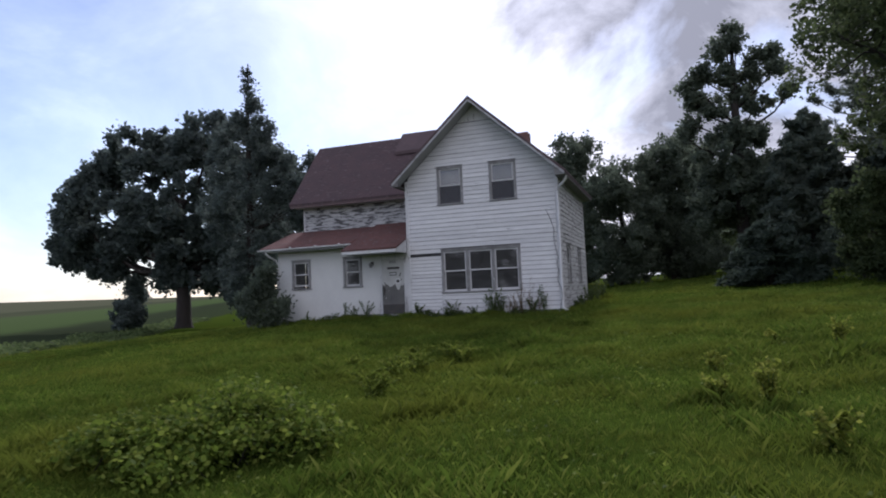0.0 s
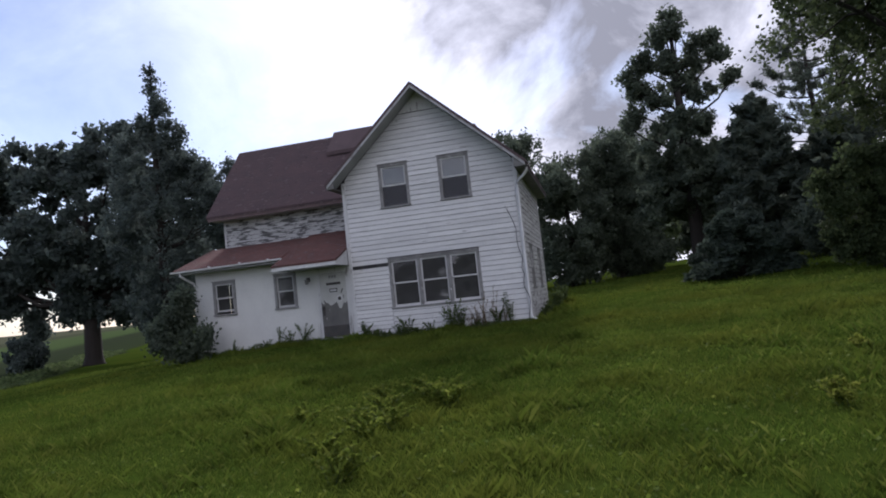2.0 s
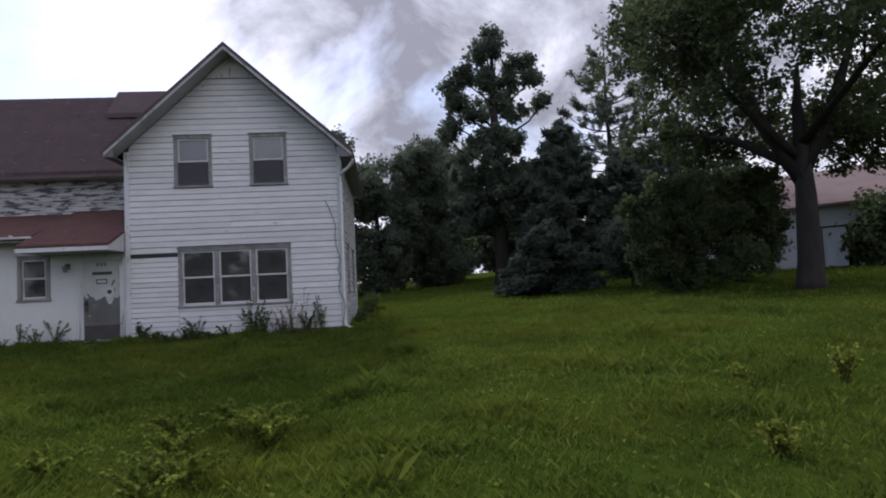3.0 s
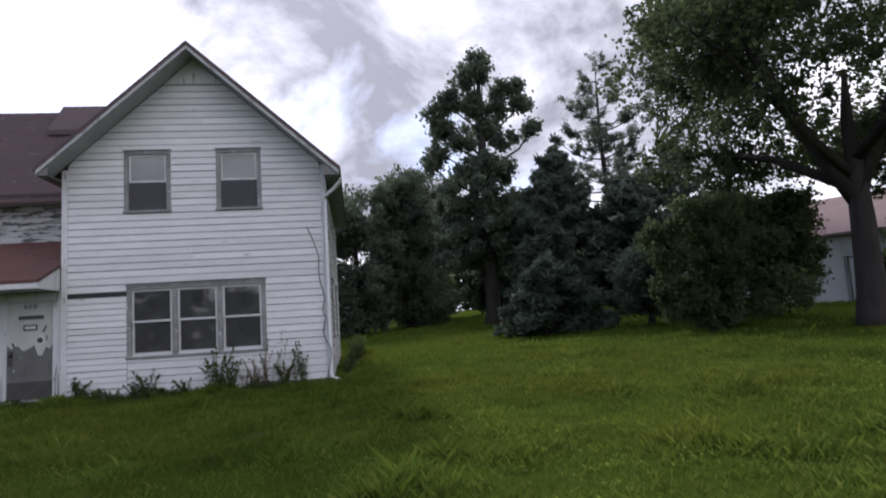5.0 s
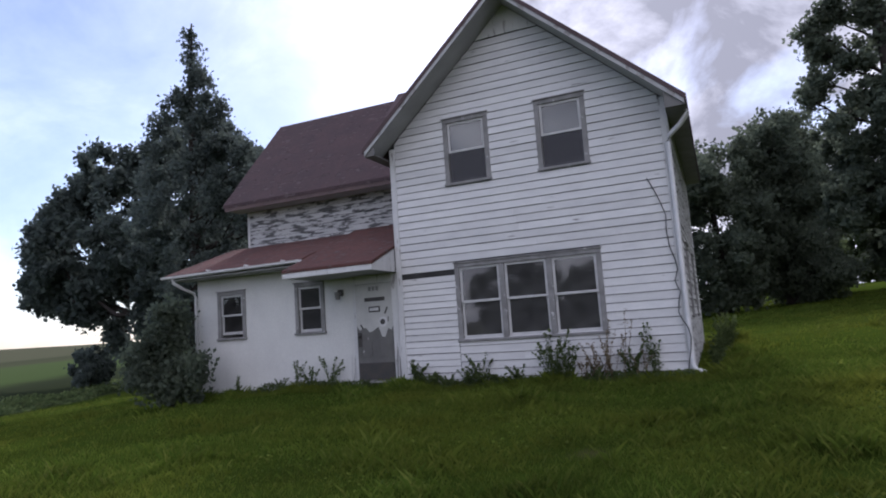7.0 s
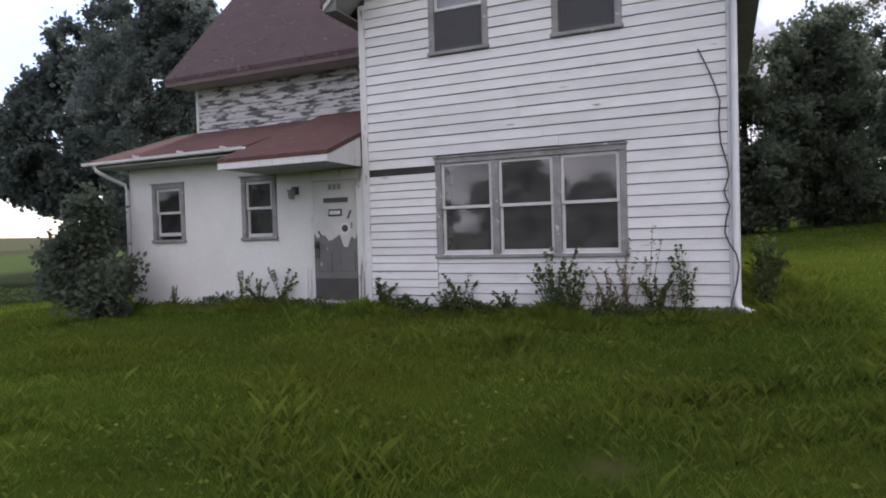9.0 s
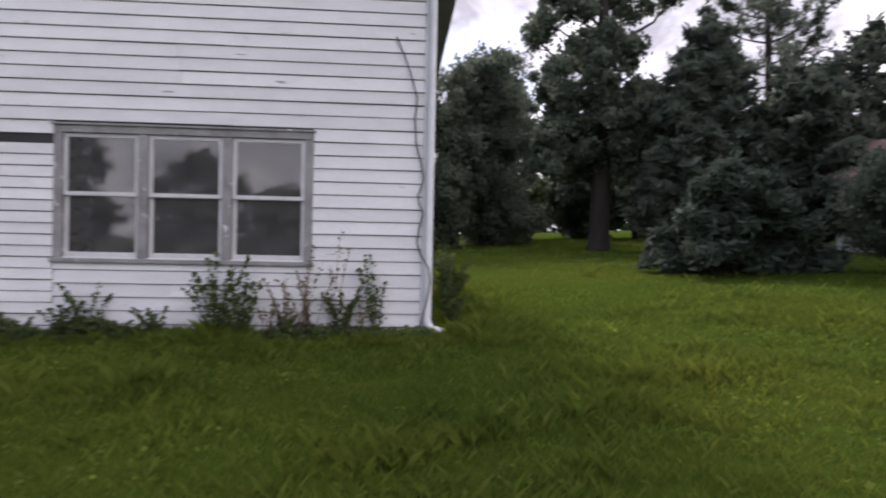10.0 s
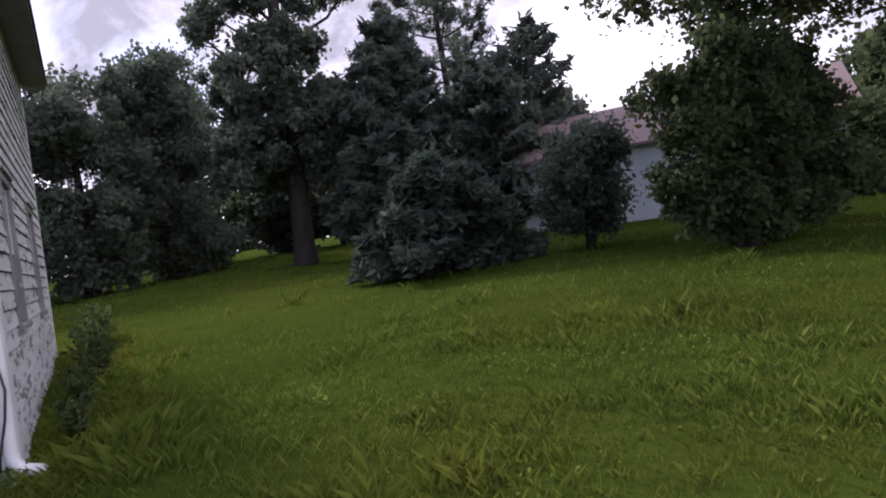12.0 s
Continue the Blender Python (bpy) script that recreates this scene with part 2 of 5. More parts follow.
shingle_wing = surface("wing_roof_shingles", (0.10, 0.066, 0.068), (0.07, 0.052, 0.056), 2.0, 0.95, 1.0, 11, (1, 1, 1), (0.42, (0.125, 0.098, 0.10), 4.0, (1, 2, 2)))
brown_fascia = surface("brown_eaves_paint", (0.17, 0.12, 0.115), (0.11, 0.085, 0.085), 3.0, 0.85, 0.3)
stone = surface("foundation_stone", (0.34, 0.33, 0.31), (0.22, 0.21, 0.2), 3.0, 0.9, 0.6)
barn_roof_mat = surface("faded_red_roof", (0.24, 0.175, 0.165), (0.19, 0.135, 0.13), 1.5, 0.75, 0.3, 20)
barn_wall_mat = surface("barn_white", (0.66, 0.66, 0.64), (0.55, 0.55, 0.53), 1.5, 0.8, 0.3, 20)
bark = surface("tree_bark", (0.044, 0.037, 0.032), (0.022, 0.019, 0.017), 5.0, 0.95, 0.9, 30, (1, 1, 0.25))
pane_glass = glass("window_glass")
screen_mat = mesh_screen("insect_screen")
leaf_dark = leafy("dark_leaves", (0.105, 0.13, 0.098), (0.125, 0.153, 0.11), (0.15, 0.18, 0.122), 0.6)
leaf_maple = leafy("maple_leaves", (0.064, 0.088, 0.042), (0.082, 0.108, 0.048), (0.10, 0.128, 0.054), 0.5)
leaf_west = leafy("west_tree_leaves", (0.088, 0.11, 0.102), (0.105, 0.13, 0.118), (0.125, 0.155, 0.13), 0.58)
needle = leafy("conifer_needles", (0.105, 0.13, 0.105), (0.125, 0.152, 0.118), (0.15, 0.175, 0.13), 0.55)
needle_blue = leafy("blue_spruce_needles", (0.05, 0.068, 0.055), (0.068, 0.09, 0.068), (0.086, 0.112, 0.08), 0.36)
weed_leaf = leafy("weed_leaves", (0.07, 0.10, 0.04), (0.105, 0.145, 0.055), (0.15, 0.19, 0.075), 0.5)
bramble_leaf = leafy("bramble_leaves", (0.066, 0.105, 0.018), (0.125, 0.178, 0.026), (0.20, 0.24, 0.045), 0.52)
weed_yellow = leafy("yellow_green_leaves", (0.15, 0.20, 0.03), (0.24, 0.28, 0.045), (0.34, 0.35, 0.08), 0.62)
lawn_weed = leafy("lawn_weed_leaves", (0.11, 0.16, 0.024), (0.17, 0.225, 0.035), (0.25, 0.28, 0.055), 0.6)
blade = leafy("grass_blades", (0.06, 0.102, 0.014), (0.098, 0.146, 0.019), (0.155, 0.182, 0.036), 0.42, 0.6, (0.14, 0.158, 0.022))
dry_stalk = leafy("dry_stalks", (0.14, 0.11, 0.07), (0.2, 0.16, 0.1), (0.26, 0.2, 0.13), 0.3)


# ---- shape of the land ----
def land(x, y):
    """Height of the ground; takes numbers or arrays."""
    x, y = np.asarray(x, float), np.asarray(y, float)
    east = np.clip((x + 27) / 13, 0, 1)
    z = 0.37 + east * (0.037 * (np.clip(y, -40, 62) - 20.9) + 0.012 * np.clip(y - 62, 0, 260))
    e = np.clip(x + 5, 0, 26)
    z = z + 0.05 * e * np.clip(e / 2, 0, 1)
    w = np.clip(-11.5 - x, 0, 20)
    z = z - 0.06 * w * np.clip(w / 2, 0, 1)
    z = z + 0.0195 * np.clip(-46 - x, 0, 420)
    near = np.exp(-((x / 60) ** 2) - ((y - 15) / 60) ** 2)
    z = z + near * (0.035 * np.sin(x * 1.1 + 0.6 * np.sin(y * 0.7)) * np.sin(y * 0.9 + 0.4) + 0.02 * np.sin(x * 2.7 + y * 1.3))
    return z


def ground_at(x, y):
    return float(land(x, y))


BARE = (-4.75, 15.65)


def ground_material():
    # lawn colour kept below the blades' tone, standing for shade between them
    m = surface("lawn_and_fields", (0.046, 0.072, 0.010), (0.03, 0.05, 0.008), 0.55, 0.95, 1.0, 16)
    nt = m.node_tree
    N, L = nt.nodes.new, nt.links.new
    b = nt.nodes["Principled BSDF"]
    b.inputs["Specular IOR Level"].default_value = 0.0
    lawn = b.inputs["Base Color"].links[0].from_socket
    tc = N("ShaderNodeTexCoord")
    sep = N("ShaderNodeSeparateXYZ")
    L(tc.outputs["Object"], sep.inputs[0])
    wob = N("ShaderNodeTexNoise")
    wob.inputs["Scale"].default_value = 0.12
    L(tc.outputs["Object"], wob.inputs["Vector"])
    s = N("ShaderNodeMath")
    s.operation = "MULTIPLY_ADD"
    L(wob.outputs[0], s.inputs[0])
    s.inputs[1].default_value = 4.0
    slant = N("ShaderNodeMath")
    slant.operation = "MULTIPLY_ADD"
    L(sep.outputs[1], slant.inputs[0])
    slant.inputs[1].default_value = 0.65
    L(sep.outputs[0], slant.inputs[2])
    lined = N("ShaderNodeMath")
    lined.operation = "SUBTRACT"
    L(slant.outputs[0], lined.inputs[0])
    lined.inputs[1].default_value = 10.4
    L(lined.outputs[0], s.inputs[2])
    r = N("ShaderNodeMapRange")
    r.inputs[1].default_value, r.inputs[2].default_value = -400.0, 0.0
    L(s.outputs[0], r.inputs[0])
    # strips of crop west of the lawn, the nearest darkened for its shaded edge
    ramp = N("ShaderNodeValToRGB")
    ramp.color_ramp.interpolation = "LINEAR"
    el = ramp.color_ramp.elements
    el[0].position, el[0].color = 0.0, (0.09, 0.092, 0.062, 1)
    el[1].position, el[1].color = 0.80, (0.08, 0.085, 0.054, 1)
    for p, c in ((0.815, (0.055, 0.062, 0.038, 1)), (0.845, (0.06, 0.068, 0.04, 1)), (0.855, (0.06, 0.085, 0.036, 1)), (0.905, (0.055, 0.08, 0.032, 1)), (0.915, (0.03, 0.038, 0.022, 1)), (0.944, (0.03, 0.04, 0.02, 1))):
        x = el.new(p)
        x.color = c
    L(r.outputs[0], ramp.inputs[0])
    edge = N("ShaderNodeMapRange")
    edge.inputs[1].default_value, edge.inputs[2].default_value = -20.6, -20.0
    L(s.outputs[0], edge.inputs[0])
    # worn yellowish patches in the lawn
    pat = N("ShaderNodeTexNoise")
    pat.inputs["Scale"].default_value, pat.inputs["Detail"].default_value = 0.35, 6
    L(tc.outputs["Object"], pat.inputs["Vector"])
    pr = N("ShaderNodeMapRange")
    pr.inputs[1].default_value, pr.inputs[2].default_value, pr.inputs[4].default_value = 0.45, 0.7, 0.6
    L(pat.outputs[0], pr.inputs[0])
    dry = N("ShaderNodeMix")
    dry.data_type = "RGBA"
    L(pr.outputs[0], dry.inputs[0])
    L(lawn, dry.inputs[6])
    dry.inputs[7].default_value = (0.052, 0.062, 0.010, 1)
    mx = N("ShaderNodeMix")
    mx.data_type = "RGBA"
    L(edge.outputs[0], mx.inputs[0])
    L(ramp.outputs[0], mx.inputs[6])
    L(dry.outputs[2], mx.inputs[7])
    # trodden bare earth
    at = N("ShaderNodeVectorMath")
    at.operation = "DISTANCE"
    at.inputs[1].default_value = (*BARE, 0.2)
    L(tc.outputs["Object"], at.inputs[0])
    br = N("ShaderNodeMapRange")
    br.inputs[1].default_value, br.inputs[2].default_value, br.inputs[3].default_value, br.inputs[4].default_value = 0.03, 0.30, 0.6, 0.0
    L(at.outputs["Value"], br.inputs[0])
    soil = N("ShaderNodeMix")
    soil.data_type = "RGBA"
    L(br.outputs[0], soil.inputs[0])
    L(mx.outputs[2], soil.inputs[6])
    soil.inputs[7].default_value = (0.064, 0.056, 0.026, 1)
    L(soil.outputs[2], b.inputs["Base Color"])
    return m


# ---- mesh helpers ----
base_of = {}


def thing(name, x, y, z, label, category, group=""):
    ob = new(name)
    ob.location = (x, y, z)
    base_of[ob] = Vector((x, y, z))
    return tagged(ob, label, category, group)


def part(name, bm, material, parent, label="", local=False):
    """Links a bmesh, built in world places (or local ones), as one mesh under a thing or a part."""
    me = bpy.data.meshes.new(name)
    if not local:
        bm.transform(Matrix.Translation(-base_of[parent]))
    bm.to_mesh(me)
    bm.free()
    me.materials.append(material)
    ob = new(name, me)
    ob.parent = parent
    base_of[ob] = base_of[parent]
    if label:
        ob["label"] = label
    return ob


def mesh_of(name, verts, faces, material, parent=None, label="", smooth=False):
    """A mesh from arrays in the parent's own space."""
    me = bpy.data.meshes.new(name)
    me.vertices.add(len(verts))
    me.vertices.foreach_set("co", np.asarray(verts, np.float32).ravel())
    faces = np.asarray(faces, np.int32)
    n, k = faces.shape
    me.loops.add(n * k)
    me.loops.foreach_set("vertex_index", faces.ravel())
    me.polygons.add(n)
    me.polygons.foreach_set("loop_start", np.arange(0, n * k, k, dtype=np.int32))
    me.polygons.foreach_set("loop_total", np.full(n, k, np.int32))
    if smooth:
        me.polygons.foreach_set("use_smooth", np.ones(n, bool))
    me.update(calc_edges=True)
    me.materials.append(material)
    ob = new(name, me)
    if parent:
        ob.parent = parent
    if label:
        ob["label"] = label
    return ob


def prism(bm, ring_a, ring_b):
    """A closed solid between two rings of points in the same order."""
    a, b = [bm.verts.new(p) for p in ring_a], [bm.verts.new(p) for p in ring_b]
    n = len(a)
    bm.faces.new(a)
    bm.faces.new(b[::-1])
    for i in range(n):
        bm.faces.new((a[i], b[i], b[(i + 1) % n], a[(i + 1) % n]))
    return bm


def box(bm, x0, x1, y0, y1, z0, z1):
    return prism(bm, [(x0, y0, z0), (x1, y0, z0), (x1, y1, z0), (x0, y1, z0)], [(x0, y0, z1), (x1, y0, z1), (x1, y1, z1), (x0, y1, z1)])


def boxes(*rows):
    bm = bmesh.new()
    for r in rows:
        box(bm, *r)
    bmesh.ops.recalc_face_normals(bm, faces=bm.faces)
    return bm


def bevelled(bm, w=0.006):
    bmesh.ops.recalc_face_normals(bm, faces=bm.faces)
    bmesh.ops.bevel(bm, geom=list(bm.edges), offset=w, segments=1, affect="EDGES")
    return bm


def tube(bm, pts, radii, sides=8):
    """A tapered tube along points."""
    rings = []
    for i, p in enumerate(pts):
        p = Vector(p)
        d = (Vector(pts[min(i + 1, len(pts) - 1)]) - Vector(pts[max(i - 1, 0)])).normalized()
        a = d.orthogonal().normalized()
        if abs(d.z) < 0.95:
            a = d.cross(Vector((0, 0, 1))).normalized()
        b = d.cross(a)
        rings.append([bm.verts.new(p + float(radii[i]) * (math.cos(2 * math.pi * k / sides) * a + math.sin(2 * math.pi * k / sides) * b)) for k in range(sides)])
    for r0, r1 in zip(rings, rings[1:]):
        for k in range(sides):
            bm.faces.new((r0[k], r0[(k + 1) % sides], r1[(k + 1) % sides], r1[k]))
    bm.faces.new(rings[0][::-1])
    bm.faces.new(rings[-1])
    for f in bm.faces:
        f.smooth = True
    return bm


# ---- the ground ----
def spaced(lo, a, b, hi, fine, n_out):
    out_lo = a - (a - lo) * (np.linspace(1, 0, n_out, endpoint=False) ** 2.4)
    out_hi = b + (hi - b) * (np.linspace(0, 1, n_out + 1)[1:] ** 2.4)
    return np.concatenate([out_lo, np.arange(a, b + 1e-6, fine), out_hi])


gx, gy = spaced(-1500, -26, 24, 1500, 0.4, 40), spaced(-1500, -6, 46, 1500, 0.4, 40)
GX, GY = np.meshgrid(gx, gy)
gv = np.stack([GX.ravel(), GY.ravel(), land(GX.ravel(), GY.ravel())], 1)
nx_, ny_ = len(gx), len(gy)
ii = (np.arange(ny_ - 1)[:, None] * nx_ + np.arange(nx_ - 1)[None, :]).ravel()
ground = mesh_of("ground", gv, np.stack([ii, ii + 1, ii + 1 + nx_, ii + nx_], 1), ground_material(), smooth=True)
tagged(ground, "uneven green lawn running out into crop fields", "ground", kind="structure")

# ---- the house ----
XL, XR, XM = -9.45, -3.97, -6.75           # gable front: corners and middle
YF, YB = 20.93, 27.2                        # its front and back wall faces
RISE = 0.905                                # roof pitch of the gable front
Z0, ZRIDGE = 0.30, 7.885                     # foot of the walls, top of the ridge
LAP = 0.151

house = thing("farmhouse", -9.4, 22.0, ground_at(-9.4, 21), "abandoned two-storey white clapboard farmhouse with peeling paint", "house")


def gable_top(x):
    return ZRIDGE - 0.14 - RISE * abs(x - XM)


def wall_with_holes(x0, x1, z0, top, holes, y0, y1, extra=()):
    """A thick wall along x, cut into columns round its openings; top(x) is its upper edge."""
    bm = bmesh.new()
    xs = sorted({x0, x1, *[v for h in holes for v in h[:2]], *extra})
    for a, b in zip(xs, xs[1:]):
        mid = (a + b) / 2
        spans, z = [], z0
        for h in sorted((h for h in holes if h[0] < mid < h[1]), key=lambda h: h[2]):
            spans.append((z, z, h[2], h[2]))
            z = h[3]
        spans.append((z, z, top(a), top(b)))
        for za, zb, ta, tb in spans:
            prism(bm, [(a, y0, za), (b, y0, zb), (b, y0, tb), (a, y0, ta)], [(a, y1, za), (b, y1, zb), (b, y1, tb), (a, y1, ta)])
    bmesh.ops.remove_doubles(bm, verts=bm.verts, dist=0.0002)
    bmesh.ops.recalc_face_normals(bm, faces=bm.faces)
    return bm


def turned(bm):
    """Turns a wall built along x with its face to -y into one along y with its face to +x."""
    bm.transform(Matrix(((0, -1, 0, 0), (1, 0, 0, 0), (0, 0, 1, 0), (0, 0, 0, 1))))
    return bm


TRI = (-8.17, -5.33, 1.183, 2.72)
UPPER = [(-8.215, -7.27, 4.285, 5.657), (-6.30, -5.354, 4.285, 5.657)]
PORCH_W = [(-14.46, -13.64, 1.54, 2.68), (-12.21, -11.44, 1.54, 2.69)]
SIDE_W = [(22.14, 22.95, 1.35, 2.75), (24.88, 25.70, 1.35, 2.75)]


def inset(h, d=0.05):
    return (h[0] + d, h[1] - d, h[2] + d, h[3] - d)


front_wall = part("front_wall", wall_with_holes(XL, XR, Z0, gable_top, [inset(TRI), *map(inset, UPPER)], YF, YF + 0.14, (XM,)), dark_gap, house, "gable front clad in white clapboard, paint flaking")
right_wall = part("side_wall", turned(wall_with_holes(YF + 0.142, YB, Z0, lambda v: 5.2, [inset(h) for h in SIDE_W], -XR, -XR + 0.14)), dark_gap, house, "clapboard side wall with flaking paint")
back_wall = part("back_wall", wall_with_holes(XL, XR, Z0, gable_top, [], YB - 0.14, YB, (XM,)), paint_side, house)
left_wall = part("side_wall", boxes((XL, XL + 0.14, YF + 0.142, YB - 0.142, Z0, 5.2)), paint_side, house)

LIP = 0.022


def clapboards(u0, u1, z0, z1, holes, face, parent, material, half=None, seed=1, side=False, drop=0.0, lap=LAP):
    """Lapped boards on a wall: every board its own wedge, thick at its lower edge, cut at openings and at the roof slope."""
    rng = random.Random(seed)
    z = z0
    while z < z1 - 0.03:
        # board stops short, so the dark backing shows as the next lap's shadow
        t = min(z + lap - 0.011, z1)
        lo, hi = u0, u1
        if half:
            reach_top = half(t)
            if reach_top < 0.12:
                break
            lo, hi = max(u0, XM - half(z)), min(u1, XM + half(z))
        cuts = [(lo, hi)]
        for h in holes:
            if h[2] < (z + t) / 2 < h[3]:
                cuts = [c for a, b in cuts for c in ((a, min(b, h[0])), (max(a, h[1]), b)) if c[1] - c[0] > 0.02]
        pieces = []
        for a, b in cuts:
            if b - a > 3.2 and rng.random() < 0.75:
                m = a + (b - a) * rng.uniform(0.3, 0.7)
                pieces += [(a, m - 0.0015), (m + 0.0015, b)]
            else:
                pieces.append((a, b))
        for a, b in pieces:
            if drop and rng.random() < drop:
                continue
            at, bt = a, b
            if half:
                at, bt = max(a, XM - half(t)), min(b, XM + half(t))
                if bt - at < 0.02:
                    continue
            s1, s2 = rng.uniform(-0.003, 0.003), rng.uniform(-0.003, 0.003)
            o = LIP + rng.uniform(-0.004, 0.005)
            bm = bmesh.new()
            prism(bm, [(a, face, z + s1), (a, face - o, z + s1), (at, face - 0.006, t + s1), (at, face, t + s1)], [(b, face, z + s2), (b, face - o, z + s2), (bt, face - 0.006, t + s2), (bt, face, t + s2)])
            bmesh.ops.recalc_face_normals(bm, faces=bm.faces)
            if side:
                turned(bm)
            part("clapboard", bm, material, parent)
        z += lap


def half_width(z):
    return (ZRIDGE - 0.15 - z) / RISE


STRIP = (XL, TRI[0], 0.2, 2.66)           # relaid with narrower boards, one missing at its top
# lower courses start from the measured board edge
clapboards(XL + 0.10, XR - 0.10, 0.354, 7.15, [TRI, *UPPER, STRIP], YF, front_wall, paint, half_width, 3)
clapboards(XL + 0.10, TRI[0] - 0.012, 0.357, 2.52, [], YF, front_wall, paint, None, 4, lap=0.127)
clapboards(YF + 0.12, YB - 0.02, 0.354, 5.15, SIDE_W, -XR, right_wall, paint_side, None, 5, True, 0.02)
part("siding_gap", boxes((XL + 0.1, TRI[0] - 0.012, YF - 0.004, YF - 0.001, 2.522, 2.612)), dark_gap, front_wall, "dark strip where one board is missing")

# plain board in the peak of the gable
bm = bmesh.new()
PZ = 7.16
ring = [(XM - half_width(PZ), YF - 0.03, PZ), (XM + half_width(PZ), YF - 0.03, PZ), (XM, YF - 0.03, ZRIDGE - 0.14)]
prism(bm, ring, [(x, YF - 0.002, z) for x, y, z in ring])
bmesh.ops.recalc_face_normals(bm, faces=bm.faces)
part("peak_board", bm, trim_paint, house, "plain white board in the gable peak")

# corner boards
for x0, x1, y0, y1 in ((XL - 0.02, XL + 0.098, YF - 0.03, YF - 0.001), (XR - 0.098, XR + 0.028, YF - 0.03, YF - 0.001)):
    part("corner_board", bevelled(boxes((x0, x1, y0, y1, 0.32, 5.26)), 0.005), trim_paint, house, "weathered white corner board")
part("corner_board", bevelled(boxes((XR + 0.001, XR + 0.028, YF, YF + 0.118, 0.32, 5.2)), 0.005), trim_paint, house, "weathered white corner board")
part("corner_board", bevelled(boxes((XR + 0.001, XR + 0.028, YB - 0.02, YB + 0.02, 0.32, 5.2)), 0.005), trim_paint, house)


def roof_slab(name, pts_low, pts_high, thick, material, label=""):
    """A sloping slab: two lower corners, two upper corners, thickness downwards."""
    bm = bmesh.new()
    top = [Vector(p) for p in (*pts_low, *pts_high)]
    prism(bm, top, [p - Vector((0, 0, thick)) for p in top])
    bmesh.ops.recalc_face_normals(bm, faces=bm.faces)
    return part(name, bm, material, house, label)


YR0, YR1 = 20.25, 27.6
XE0, XE1 = XM - 2.99, XM + 3.16
ZE0, ZE = ZRIDGE - RISE * 2.99, ZRIDGE - RISE * 3.16
roof_slab("roof", [(XE1, YR0, ZE), (XE1, YR1, ZE)], [(XM, YR1, ZRIDGE), (XM, YR0, ZRIDGE)], 0.10, shingle, "dark brown shingled roof slope")
roof_slab("roof", [(XE0, YR1, ZE0), (XE0, YR0, ZE0)], [(XM - 0.001, YR0, ZRIDGE), (XM - 0.001, YR1, ZRIDGE)], 0.10, shingle, "dark brown shingled roof slope")
for sgn in (1, -1):
    out = 3.12 if sgn > 0 else 2.95
    xe = XM + sgn * out
    ze = ZRIDGE - RISE * out
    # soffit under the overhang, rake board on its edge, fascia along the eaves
    roof_slab("soffit", [(xe, YR0 + 0.05, ze - 0.102), (xe, YF - 0.002, ze - 0.102)], [(XM + sgn * 0.002, YF - 0.002, ZRIDGE - 0.102), (XM + sgn * 0.002, YR0 + 0.05, ZRIDGE - 0.102)], 0.03, shaded_soffit_paint)
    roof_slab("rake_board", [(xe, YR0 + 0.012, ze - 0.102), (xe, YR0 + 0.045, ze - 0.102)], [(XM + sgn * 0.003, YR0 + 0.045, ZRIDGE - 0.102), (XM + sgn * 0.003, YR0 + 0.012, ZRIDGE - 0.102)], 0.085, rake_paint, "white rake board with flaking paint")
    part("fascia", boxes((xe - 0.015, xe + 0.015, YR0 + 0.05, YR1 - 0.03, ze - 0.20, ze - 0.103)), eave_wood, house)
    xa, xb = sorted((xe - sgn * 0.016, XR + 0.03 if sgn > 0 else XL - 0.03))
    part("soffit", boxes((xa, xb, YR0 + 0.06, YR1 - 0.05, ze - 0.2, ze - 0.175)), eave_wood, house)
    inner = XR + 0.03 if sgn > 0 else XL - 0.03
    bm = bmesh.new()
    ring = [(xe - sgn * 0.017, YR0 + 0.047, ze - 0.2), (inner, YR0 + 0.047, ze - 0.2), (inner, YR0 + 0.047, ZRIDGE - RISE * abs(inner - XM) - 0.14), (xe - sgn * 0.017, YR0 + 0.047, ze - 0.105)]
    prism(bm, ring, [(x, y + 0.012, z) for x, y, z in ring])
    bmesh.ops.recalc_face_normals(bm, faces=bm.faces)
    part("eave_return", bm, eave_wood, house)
    part("frieze_board", boxes((XR + 0.001 if sgn > 0 else XL - 0.024, XR + 0.024 if sgn > 0 else XL - 0.001, YF + 0.13, YB, 5.0 - 0.12, 5.0 - 0.005)), trim_paint, house)

# wing behind, its eaves along x
WX0, WX1, WY, WYB = -14.95, XL - 0.002, 22.92, 26.9
WR_Y, WR_Z, WE_Y, WE_Z = 24.87, 7.96, 22.30, 5.10
wing_wall = part("wing_wall", boxes((WX0, WX1, WY, WY + 0.14, 0.1, 5.3)), dark_gap, house, "upper clapboard wall, white paint mostly peeled to grey wood")
clapboards(WX0 + 0.06, WX1 - 0.01, 3.60, 5.2, [], WY, wing_wall, paint_peeling, None, 8, False, 0.0)
part("corner_board", boxes((WX0 - 0.01, WX0 + 0.055, WY - 0.028, WY - 0.001, 3.5, 5.25)), trim_paint, house)
bm = bmesh.new()
ring = [(WX0, WY + 0.142, 0.1), (WX0, WYB, 0.1), (WX0, WYB, 5.3), (WX0, WR_Y, WR_Z - 0.2), (WX0, WY + 0.142, 5.5)]
prism(bm, ring, [(x + 0.14, y, z) for x, y, z in ring])
part("wing_end_wall", bm, paint_side, house)
part("wing_back_wall", boxes((WX0 + 0.142, WX1, WYB - 0.14, WYB, 0.1, 5.3)), paint_side, house)
